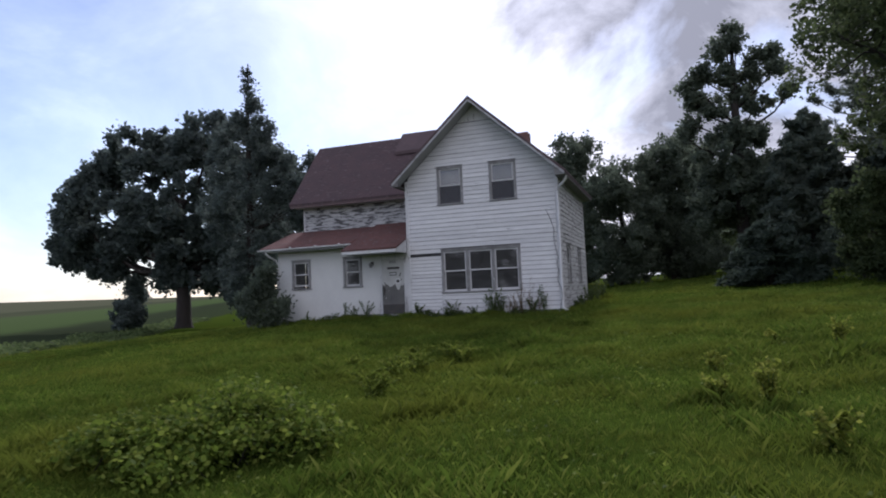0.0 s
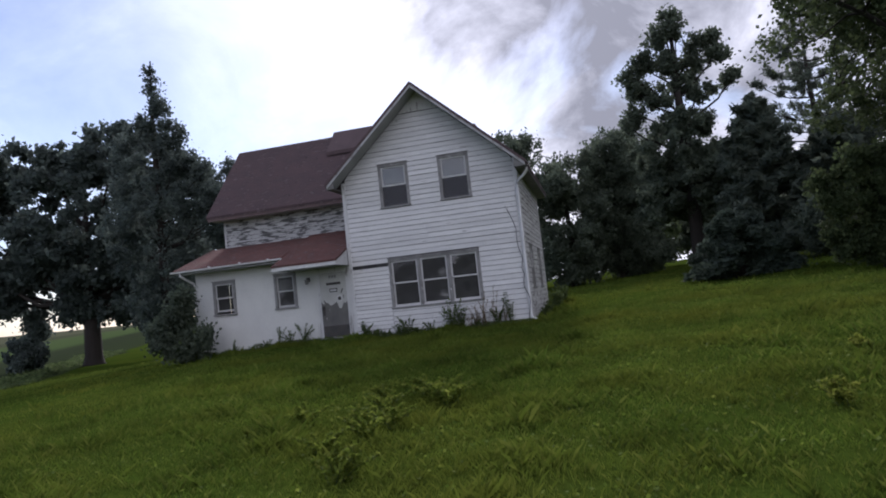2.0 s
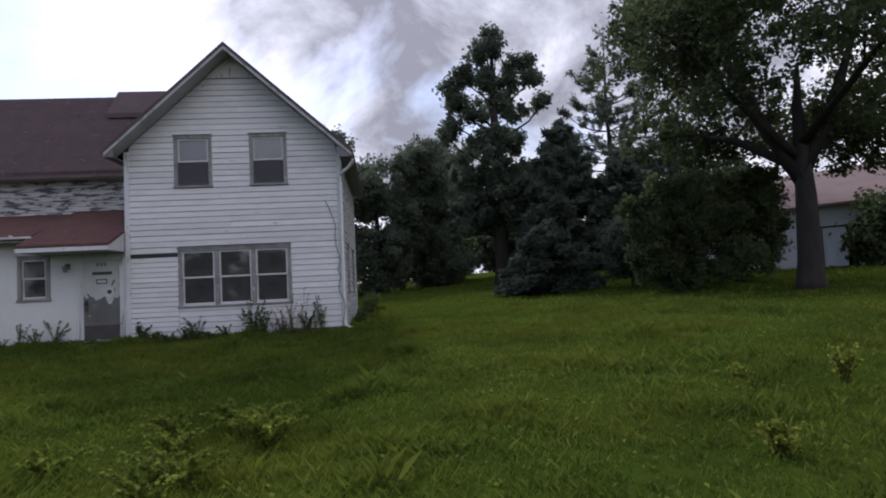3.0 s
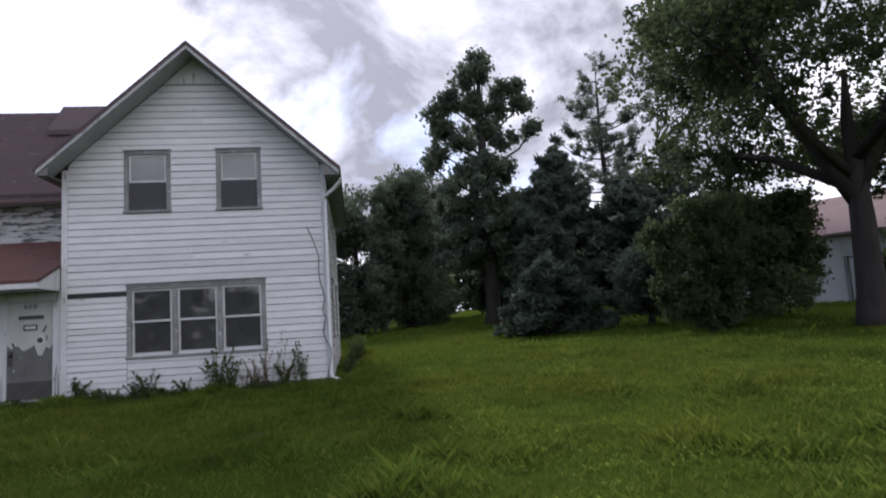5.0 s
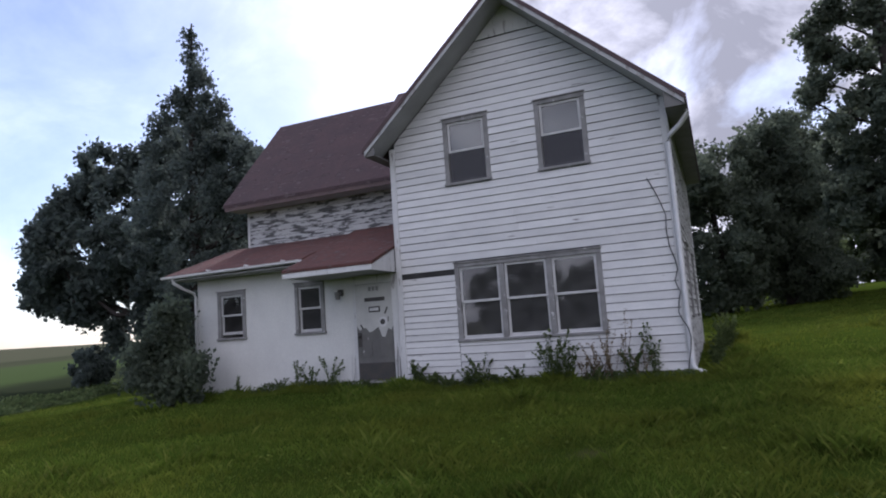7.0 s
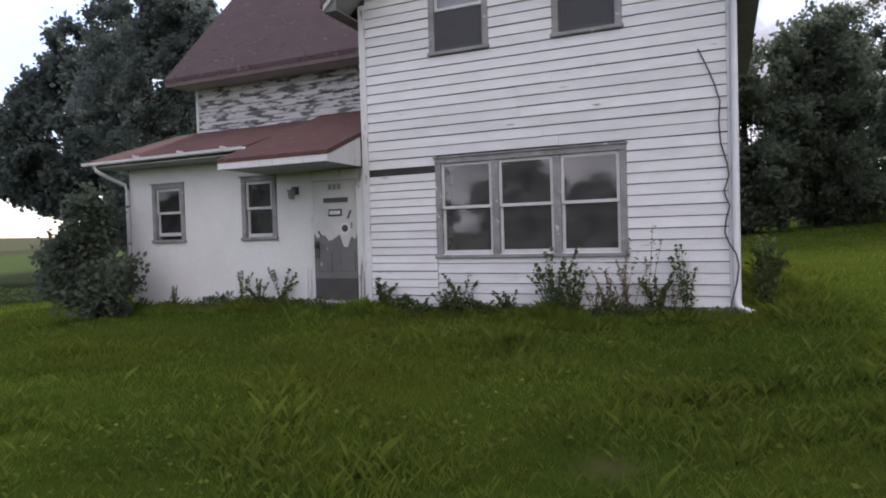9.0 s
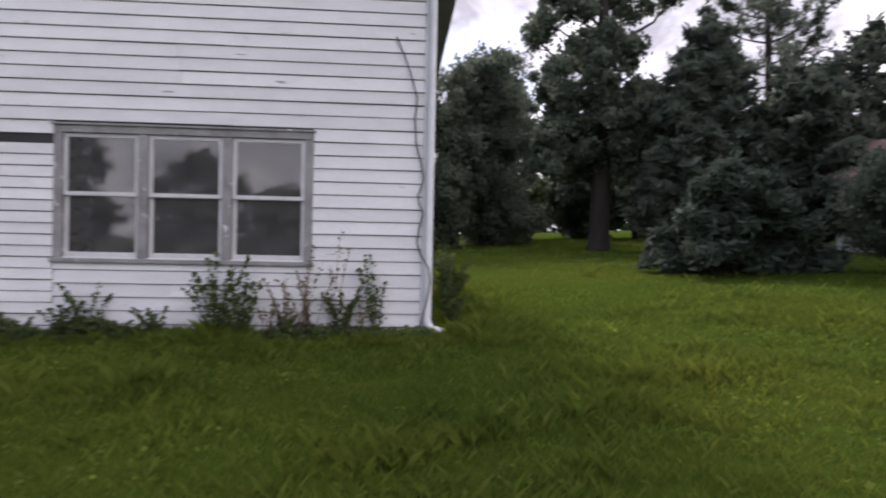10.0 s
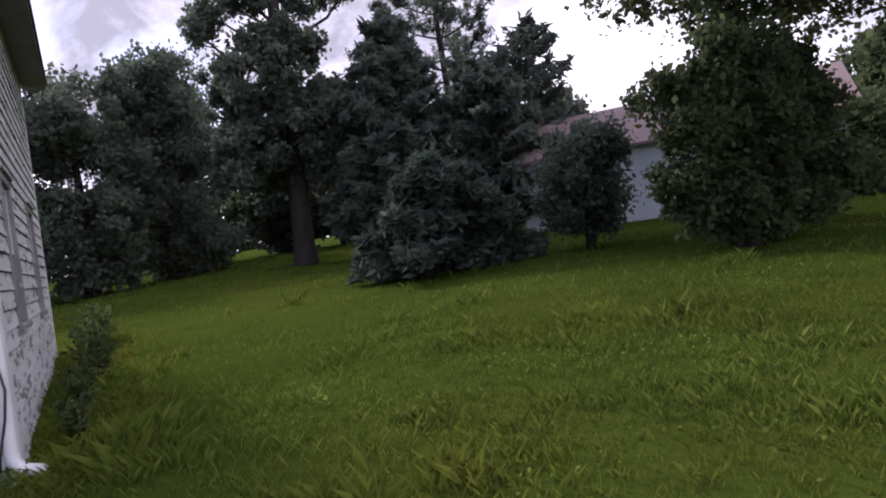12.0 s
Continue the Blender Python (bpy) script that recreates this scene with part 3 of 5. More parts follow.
roof_slab("wing_roof", [(-15.26, WE_Y, WE_Z), (-9.3, WE_Y, WE_Z)], [(-6.8, WR_Y, WR_Z), (-15.26, WR_Y, WR_Z)], 0.09, shingle_wing, "reddish brown shingled roof of the wing")
roof_slab("wing_roof", [(-9.3, 2 * WR_Y - WE_Y, WE_Z), (-15.26, 2 * WR_Y - WE_Y, WE_Z)], [(-15.26, WR_Y + 0.001, WR_Z), (-6.8, WR_Y + 0.001, WR_Z)], 0.09, shingle_wing)
for s in (-1, 1):
    roof_slab("raised_roof", [(-11.15, WR_Y + s * 0.9, WR_Z + 0.22 - 1.0), (-6.72, WR_Y + s * 0.9, WR_Z + 0.22 - 1.0)], [(-6.72, WR_Y + s * 0.001, WR_Z + 0.17), (-11.15, WR_Y + s * 0.001, WR_Z + 0.17)], 0.14, shingle)
part("fascia", boxes((-15.22, -9.72, WE_Y + 0.01, WE_Y + 0.035, WE_Z - 0.18, WE_Z - 0.075)), brown_fascia, house, "brown stained eaves board")
part("soffit", boxes((-15.2, -9.72, WE_Y + 0.037, WY - 0.03, WE_Z - 0.16, WE_Z - 0.135)), shaded_soffit_paint, house)
part("chimney_stub", bevelled(boxes((-6.12, -5.62, 24.65, 25.15, 6.4, 7.5)), 0.02), brick_mat, house, "low brick chimney stub")

# lean-to with its door under a canopy
PX0, PX1, PY = -15.10, -10.68, 21.18
lean_wall = part("lean_to_wall", wall_with_holes(PX0, PX1, 0.1, lambda v: 3.22, [inset(h) for h in PORCH_W], PY, PY + 0.14), stucco, house, "smooth white wall of the lean-to, streaked with dirt")
part("lean_to_end_wall", boxes((PX0, PX0 + 0.14, PY + 0.142, WY - 0.002, 0.1, 3.2)), stucco, house)
part("entry_jamb", boxes((PX1 - 0.14, PX1, PY + 0.142, WY - 0.002, 0.1, 3.0), (PX1 + 0.002, PX1 + 0.10, PY - 0.06, PY + 0.1, 0.45, 2.69)), trim_paint, house, "white door post with splintered foot")
part("entry_board", bevelled(boxes((-9.655, XL - 0.023, PY - 0.2, PY - 0.12, 0.4, 2.69)), 0.006), trim_paint, house, "wide white board beside the door")
part("entry_header", boxes((PX1 + 0.102, -9.657, PY - 0.14, PY - 0.06, 2.52, 2.69)), trim_paint, house)
part("threshold", bevelled(boxes((-10.62, -9.62, 20.80, 21.12, 0.42, 0.50)), 0.01), trim_worn, house, "worn grey door sill")

EAVE_Y, EAVE_Z = 20.55, 3.15
roof_slab("lean_to_roof", [(-15.5, EAVE_Y, EAVE_Z), (-11.6, EAVE_Y, EAVE_Z)], [(-11.6, WY - 0.03, 3.98), (-15.5, WY - 0.03, 3.98)], 0.07, shingle_red, "faded red shingled lean-to roof")
roof_slab("canopy_roof", [(-11.598, 19.92, 2.86), (-9.47, 19.92, 2.86)], [(-9.47, WY - 0.03, 4.05), (-11.598, WY - 0.03, 4.05)], 0.06, shingle_red, "faded red shingled canopy over the door")
part("canopy_fascia", bevelled(boxes((-11.60, -9.48, 19.93, 19.96, 2.69, 2.80)), 0.006), trim_paint, house, "white canopy fascia board")
part("canopy_soffit", boxes((-11.57, -9.52, 19.965, PY - 0.003, 2.70, 2.725)), shaded_soffit_paint, house)
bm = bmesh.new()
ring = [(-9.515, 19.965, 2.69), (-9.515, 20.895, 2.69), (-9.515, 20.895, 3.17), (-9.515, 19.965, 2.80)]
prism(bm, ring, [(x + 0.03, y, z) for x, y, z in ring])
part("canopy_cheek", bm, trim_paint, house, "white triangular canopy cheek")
part("lean_to_soffit", boxes((-15.4, -11.61, EAVE_Y + 0.03, PY - 0.003, 3.02, 3.045)), shaded_soffit_paint, house)
# gutter: open channel with rolled lip
bm = bmesh.new()
prof = [(0.0, 0.0), (-0.02, -0.06), (-0.07, -0.085), (-0.11, -0.06), (-0.12, 0.0), (-0.112, 0.0), (-0.103, -0.055), (-0.068, -0.076), (-0.026, -0.053), (-0.008, 0.0)]
prism(bm, [(-15.55, EAVE_Y + 0.01 + 0.8 * a, 3.12 + 0.75 * b) for a, b in prof], [(-11.55, EAVE_Y + 0.01 + 0.8 * a, 3.14 + 0.75 * b) for a, b in prof])
bmesh.ops.recalc_face_normals(bm, faces=bm.faces)
gutter = part("gutter", bm, metal_white, house, "white metal gutter")
for gxx in (-14.1, -13.0, -12.0):
    part("bracket", boxes((gxx - 0.012, gxx + 0.012, EAVE_Y - 0.115, EAVE_Y + 0.02, 3.132, 3.175)), metal_white, gutter)
part("downspout", tube(bmesh.new(), [(-15.2, 20.5, 3.05), (-15.2, 20.5, 2.97), (-15.16, 20.7, 2.86), (-15.12, 21.08, 2.72), (-15.10, 21.12, 2.6), (-15.10, 21.12, 0.5)], [0.04] * 6), metal_white, house, "white downspout under the gutter")
part("downspout", tube(bmesh.new(), [(-3.62, 20.62, 4.86), (-3.62, 20.62, 4.78), (-3.74, 20.70, 4.66), (-3.94, 20.82, 4.52), (-3.985, 20.845, 4.4), (-3.985, 20.845, 0.62), (-3.975, 20.84, 0.55), (-3.93, 20.82, 0.495), (-3.79, 20.77, 0.46)], [0.046] * 9), metal_white, house, "white downspout with a bent foot")
part("cable", tube(bmesh.new(), [(-4.40, 20.895, 3.85), (-4.30, 20.89, 3.62), (-4.22, 20.88, 3.40), (-4.15, 20.88, 3.15), (-4.17, 20.885, 2.9), (-4.15, 20.88, 2.62), (-4.08, 20.88, 2.36), (-4.06, 20.88, 2.2), (-4.12, 20.88, 2.02), (-4.10, 20.88, 1.92), (-4.055, 20.88, 1.82), (-4.10, 20.88, 1.65), (-4.12, 20.88, 1.48), (-4.08, 20.86, 1.36), (-3.99, 20.78, 1.2), (-3.965, 20.78, 1.05), (-3.99, 20.79, 0.85), (-4.05, 20.84, 0.6), (-4.07, 20.86, 0.42)], [0.009] * 19, 6), cable_black, house, "loose black cable")
part("foundation", boxes((XL + 0.01, XR - 0.01, YF + 0.01, YB - 0.01, -0.3, 0.299)), stone, house, "stone foundation")
part("foundation", boxes((PX0 + 0.01, PX1 - 0.01, PY + 0.01, WYB - 0.01, -0.5, 0.099)), stone, house)

# rooms behind the windows, unseen surfaces coloured dark to read as unlit
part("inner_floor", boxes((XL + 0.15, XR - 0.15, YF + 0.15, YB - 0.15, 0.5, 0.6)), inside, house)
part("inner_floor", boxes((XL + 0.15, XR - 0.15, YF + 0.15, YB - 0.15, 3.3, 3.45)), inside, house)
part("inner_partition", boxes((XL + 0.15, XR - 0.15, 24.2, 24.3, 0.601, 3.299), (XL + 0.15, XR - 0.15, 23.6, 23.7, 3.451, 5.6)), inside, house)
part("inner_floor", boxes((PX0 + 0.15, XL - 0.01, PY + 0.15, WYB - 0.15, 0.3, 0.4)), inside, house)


def window(parent, h, face, lights=1, gap=0.0, side=False, screen=False, shade=0.0, label=""):
    """A double-hung window in opening h: casing, sill, mullions, sashes and panes; lights: units side by side; gap: how far the lower sash is raised."""
    u0, u1, z0, z1 = h
    fix = turned if side else (lambda b: b)
    cw = 0.085
    f = face - 0.028
    casing = part("window", fix(bevelled(boxes((u0 - 0.01, u0 + cw, f, face + 0.05, z0 + 0.055, z1 - cw), (u1 - cw, u1 + 0.01, f, face + 0.05, z0 + 0.055, z1 - cw), (u0 - 0.01, u1 + 0.01, f - 0.004, face + 0.05, z1 - cw + 0.001, z1)), 0.005)), trim_worn, parent, label)
    part("sill", fix(bevelled(boxes((u0 - 0.03, u1 + 0.03, f - 0.03, face + 0.06, z0, z0 + 0.053)), 0.008)), trim_worn, casing)
    part("drip_cap", fix(boxes((u0 - 0.03, u1 + 0.03, f - 0.03, face - 0.001, z1 + 0.001, z1 + 0.022))), trim_worn, casing)
    a, b, lo, hi = u0 + cw + 0.001, u1 - cw - 0.001, z0 + 0.055, z1 - cw - 0.001
    mw = 0.11
    wide = (b - a - mw * (lights - 1)) / lights
    mid = (lo + hi) / 2 + 0.02
    for k in range(lights):
        s0 = a + k * (wide + mw)
        s1 = s0 + wide
        if k:
            part("mullion", fix(bevelled(boxes((s0 - mw + 0.001, s0 - 0.001, f + 0.004, face + 0.05, lo, hi)), 0.006)), trim_worn, casing)
        r = 0.045
        for upper, y0 in ((True, face + 0.005), (False, face + 0.035)):
            q0, q1 = (mid - 0.02, hi) if upper else (lo + gap, mid + 0.02 + gap * 0.4)
            low = r + (0.02 if not upper else 0)
            part("sash", fix(bevelled(boxes((s0, s0 + r, y0, y0 + 0.028, q0, q1), (s1 - r, s1, y0, y0 + 0.028, q0, q1), (s0 + r + 0.0005, s1 - r - 0.0005, y0 + 0.001, y0 + 0.027, q0, q0 + low), (s0 + r + 0.0005, s1 - r - 0.0005, y0 + 0.001, y0 + 0.027, q1 - r, q1)), 0.003)), sash_paint, casing)
            pane = part("pane", fix(boxes((s0 + r - 0.004, s1 - r + 0.004, y0 + 0.012, y0 + 0.016, q0 + low - 0.004, q1 - r + 0.004))), pane_glass, casing, "old window glass with a pale haze film")
            pane.visible_shadow = False
        if screen:
            part("insect_screen", fix(boxes((s0 + 0.008, s1 - 0.008, face + 0.018, face + 0.021, lo + 0.01, mid - 0.022))), screen_mat, casing, "dark insect screen over the lower sash")
        if shade:
            part("blind", fix(boxes((s0 + 0.01, s1 - 0.01, face + 0.09, face + 0.094, hi - (hi - lo) * shade, hi))), blind, casing, "pale roller blind")
    return casing


window(house, TRI, YF, 3, label="wide triple window with worn grey casing")
window(house, UPPER[0], YF, screen=True, shade=0.47, label="upstairs sash window with worn casing")
window(house, UPPER[1], YF, screen=True, shade=0.47, label="upstairs sash window with worn casing")
window(house, PORCH_W[0], PY, gap=0.07, label="small sash window, lower sash raised a little")
window(house, PORCH_W[1], PY, label="small sash window with grey casing")
for h in SIDE_W:
    window(house, h, -XR, side=True, label="narrow side window")

# door
DX0, DX1, DY = -10.57, -9.66, 21.06
door_top = surface("dirty_white_door_paint", (0.6, 0.6, 0.57), (0.47, 0.47, 0.45), 3.0, 0.7, 0.3, 40, (1, 1, 0.7), (0.37, (0.3, 0.29, 0.27), 4.0, (1, 1, 0.6)))
leaf = part("door", bevelled(boxes((DX0, DX1, DY, DY + 0.045, 0.51, 2.515)), 0.004), door_paint, house, "closed old door, pale paint peeled to grey below")
part("kick_panel", boxes((DX0 + 0.02, DX1 - 0.02, DY - 0.006, DY - 0.001, 0.52, 0.86)), metal_dark, leaf, "dark kick panel")
for a, b in ((DX0 + 0.09, DX0 + 0.36), (DX1 - 0.36, DX1 - 0.09)):
    part("door_panel", bevelled(boxes((a, b, DY - 0.008, DY - 0.0005, 0.98, 1.30)), 0.008), door_paint, leaf)
# pale paint still holding on the upper half, its lower edge ragged
rag = random.Random(12)
bm, nrag = bmesh.new(), 12
edge_z = [1.62 - 0.17 * math.sin(3.1 * k / nrag) * rag.uniform(0.2, 1.2) - (0.22 if 7 < k < 10 else 0.0) + rag.uniform(-0.05, 0.05) for k in range(nrag + 1)]
for k in range(nrag):
    xa, xb = (DX0 + 0.006 + (DX1 - DX0 - 0.012) * (k + e) / nrag for e in (0, 1))
    prism(bm, [(xa, DY - 0.0068, edge_z[k]), (xb, DY - 0.0068, edge_z[k + 1]), (xb, DY - 0.0068, 2.51), (xa, DY - 0.0068, 2.51)], [(xa, DY - 0.0005, edge_z[k]), (xb, DY - 0.0005, edge_z[k + 1]), (xb, DY - 0.0005, 2.51), (xa, DY - 0.0005, 2.51)])
bmesh.ops.remove_doubles(bm, verts=bm.verts, dist=0.0003)
bmesh.ops.recalc_face_normals(bm, faces=bm.faces)
part("upper_paint", bm, door_top, leaf, "pale cracked paint on the upper half of the door")
for cx, cz, w, h, turn in ((-10.44, 1.62, 0.035, 0.11, -30), (-9.84, 1.93, 0.035, 0.15, 25), (-9.80, 1.75, 0.02, 0.10, 5)):
    bm = boxes((-w / 2, w / 2, -0.004, 0.0, -h / 2, h / 2))
    bm.transform(Matrix.Translation((cx, DY - 0.0072, cz)) @ Matrix.Rotation(radians(turn), 4, "Y"))
    part("bare_gash", bm, metal_dark, leaf, "dark gash where the paint is torn")
bm = bmesh.new()
bmesh.ops.create_cone(bm, segments=18, cap_ends=True, radius1=0.105, radius2=0.10, depth=0.008)
bm.transform(Matrix.Translation((-9.93, DY - 0.0115, 1.70)) @ Matrix.Rotation(radians(90), 4, "X"))
part("bell_backing", bm, trim_paint, leaf, "white round backing")
part("letter_plate", boxes((-10.34, -9.86, DY - 0.02, DY - 0.008, 2.14, 2.22)), metal_dark, leaf, "dark horizontal plate")
notice = part("notice", bevelled(boxes((-10.25, -9.98, DY - 0.02, DY - 0.0085, 1.91, 2.03)), 0.004), metal_dark, leaf, "small framed notice")
part("paper", boxes((-10.22, -10.01, DY - 0.0235, DY - 0.0205, 1.94, 2.0)), trim_paint, notice)
for k in range(3):
    part("number_bar", boxes((-10.24 + 0.09 * k, -10.18 + 0.09 * k, DY - 0.016, DY - 0.008, 2.36, 2.45)), trim_worn, leaf, "unreadable house number")
bm = bmesh.new()
bmesh.ops.create_uvsphere(bm, u_segments=12, v_segments=8, radius=0.035)
bm.transform(Matrix.Translation((-10.49, DY - 0.06, 1.42)))
part("door_knob", bm, metal_dark, leaf, "dark round knob")
part("lock_plate", boxes((-10.545, -10.455, DY - 0.02, DY - 0.001, 1.2, 1.5)), metal_dark, leaf)
bm = bmesh.new()
bmesh.ops.create_cone(bm, segments=16, cap_ends=True, radius1=0.06, radius2=0.045, depth=0.03)
bm.transform(Matrix.Translation((-9.93, DY - 0.031, 1.70)) @ Matrix.Rotation(radians(90), 4, "X"))
part("bell_plate", bm, metal_dark, leaf, "round dark fitting")

# splintered feet of the posts beside the door
rag = random.Random(3)
for x0, y0, n in ((-10.80, PY - 0.02, 7), (-9.64, PY - 0.215, 6)):
    for k in range(n):
        x, h, w = x0 + 0.034 * k + rag.uniform(-0.01, 0.01), rag.uniform(0.35, 0.85), rag.uniform(0.012, 0.028)
        tip = x + rag.uniform(-0.03, 0.05)
        bm = prism(bmesh.new(), [(x - w / 2, y0 - 0.012, 0.38), (x + w / 2, y0 - 0.012, 0.38), (x + w / 2, y0, 0.38), (x - w / 2, y0, 0.38)], [(tip - 0.003, y0 - 0.006, 0.42 + h), (tip + 0.003, y0 - 0.006, 0.42 + h), (tip + 0.003, y0, 0.42 + h), (tip - 0.003, y0, 0.42 + h)])
        bmesh.ops.recalc_face_normals(bm, faces=bm.faces)
        part("splinter", bm, trim_worn if k % 2 else trim_paint, house, "split length of the door post")

# wall lamp beside the door
lamp = thing("wall_lamp", -11.0, PY - 0.01, 2.3, "rusty unlit lantern fixed to the white wall", "wall lamp")
bm = boxes((-11.06, -10.94, PY - 0.02, PY - 0.001, 2.32, 2.46))
part("back_plate", bm, metal_dark, lamp)
part("arm", tube(bmesh.new(), [(-11.0, PY - 0.02, 2.42), (-11.0, PY - 0.10, 2.45), (-11.0, PY - 0.14, 2.40)], [0.01] * 3, 6), metal_dark, lamp)
bm = bmesh.new()
bmesh.ops.create_cone(bm, segments=10, cap_ends=True, radius1=0.05, radius2=0.075, depth=0.16)
bm.transform(Matrix.Translation((-11.0, PY - 0.14, 2.32)))
part("shade", bm, trim_worn, lamp)


# ---- trees ----
def leaf_mesh(name, centres, size, material, parent, rng, flat=0.0, long=1.5, label=""):
    """Many small folded leaves, each an island of two triangles."""
    n = len(centres)
    d = rng.normal(size=(n, 3))
    d[:, 2] = d[:, 2] * (1 - flat) - 0.25
    d /= np.linalg.norm(d, axis=1, keepdims=True)
    s = np.cross(d, rng.normal(size=(n, 3)))
    s /= np.linalg.norm(s, axis=1, keepdims=True)
    k = np.cross(d, s)
    L = (size * rng.uniform(0.6, 1.35, n))[:, None]
    tip, root = centres + d * L * 0.5 * long, centres - d * L * 0.5 * long
    a, b = centres + s * L * 0.5 + k * L * 0.12, centres - s * L * 0.5 + k * L * 0.12
    v = np.stack([root, a, tip, b], 1).reshape(-1, 3)
    q = np.arange(n)[:, None] * 4 + np.array([0, 1, 2, 3])
    return mesh_of(name, v, q, material, parent, label)


def wood(parent, trunk, limbs, label=""):
    bm = bmesh.new()
    tube(bm, [p for p, _ in trunk], [r for _, r in trunk], 12)
    part("trunk", bm, bark, parent, label, local=True)
    if len(limbs) > 130:
        bm = bmesh.new()
        for limb in limbs:
            tube(bm, [p for p, _ in limb], [r for _, r in limb], 4)
        tagged(part("branchwork", bm, bark, parent, local=True), kind="stuff")
        return
    for limb in limbs:
        part("limb", tube(bmesh.new(), [p for p, _ in limb], [r for _, r in limb], 6), bark, parent, local=True)


def broadleaf(name, x, y, lobes, leaves, size, material, label, trunk_h, trunk_r, seed, clump=0.55, lean=(0, 0), leaders=(), group=""):
    """A broad-leaved tree. lobes: (x, y, z, rx, ry, rz, share) masses of the crown, from the foot; each is filled with clumps of leaves."""
    rng = np.random.default_rng(seed)
    z0 = ground_at(x, y)
    t = thing(name, x, y, z0, label, "tree", group)
    total = sum(l[6] for l in lobes)
    pts, limbs = [], []
    top = Vector((lean[0], lean[1], trunk_h))
    for lx, ly, lz, rx, ry, rz, share in lobes:
        n = int(leaves * share / total)
        nc = max(5, int(14 * (rx * ry * rz) ** (1 / 3) / clump))
        u = rng.normal(size=(nc, 3))
        u /= np.linalg.norm(u, axis=1, keepdims=True)
        c = u * (rng.uniform(0.25, 1.0, (nc, 1)) ** 0.5) * np.array([rx, ry, rz]) + np.array([lx, ly, lz])
        w = rng.dirichlet(np.full(nc, 2.0))
        idx = rng.choice(nc, n, p=w)
        r = clump * rng.uniform(0.55, 1.35, nc)
        p = c[idx] + rng.normal(size=(n, 3)) * (r[idx] * 0.5)[:, None]
        pts.append(p)
        # one bough from the stem to the mass, then twigs to its clumps
        e = Vector((lx, ly, lz))
        side = (e.xy - top.xy).length
        start = min(trunk_h, max(0.45 * trunk_h, lz - 0.8 * side - 0.3))
        b = Vector((top.x * start / trunk_h, top.y * start / trunk_h, start))
        size_ = (e - b).length
        rr = min(trunk_r * 0.36, 0.02 + trunk_r * 0.06 * size_)
        if leaders:
            b = min((p.lerp(q, f) for line in leaders for (p, _), (q, _) in zip(line, line[1:]) for f in (0.3, 0.65, 1.0)), key=lambda v: (v - e).length + 2 * max(0.0, v.z - e.z + 0.2))
            size_ = (e - b).length
            rr = 0.012 + 0.011 * size_
        m1 = b.lerp(e, 0.3) + Vector((0, 0, -0.02 * size_)) + Vector(rng.normal(size=3)) * 0.05 * size_
        m2 = b.lerp(e, 0.65) + Vector((0, 0, -0.02 * size_)) + Vector(rng.normal(size=3)) * 0.05 * size_
        limbs.append([(b, rr), (m1, rr * 0.72), (m2, rr * 0.5), (e, rr * 0.28)])
        for j in range(min(nc, 5)):
            q = Vector(c[j])
            o = m2.lerp(e, rng.uniform(0, 1))
            limbs.append([(o, rr * 0.3), (o.lerp(q, 0.5) + Vector(rng.normal(size=3)) * 0.1, rr * 0.2), (q, 0.008)])
    limbs += leaders
    p = np.concatenate(pts)
    p = p[p[:, 2] > 0.05]
    trunk = [(Vector((0, 0, -0.15)), trunk_r * 1.5), (Vector((0, 0, 0.15)), trunk_r * 1.2), (Vector((0.02, 0, 0.7)), trunk_r), (top * 0.5 + Vector((0.05, 0, 0)), trunk_r * 0.85), (top, trunk_r * 0.45), (top + Vector((0.1, 0, 0.25 * trunk_h)), trunk_r * 0.15)]
    wood(t, trunk, limbs)
    leaf_mesh("crown", p, size, material, t, rng)
    return t


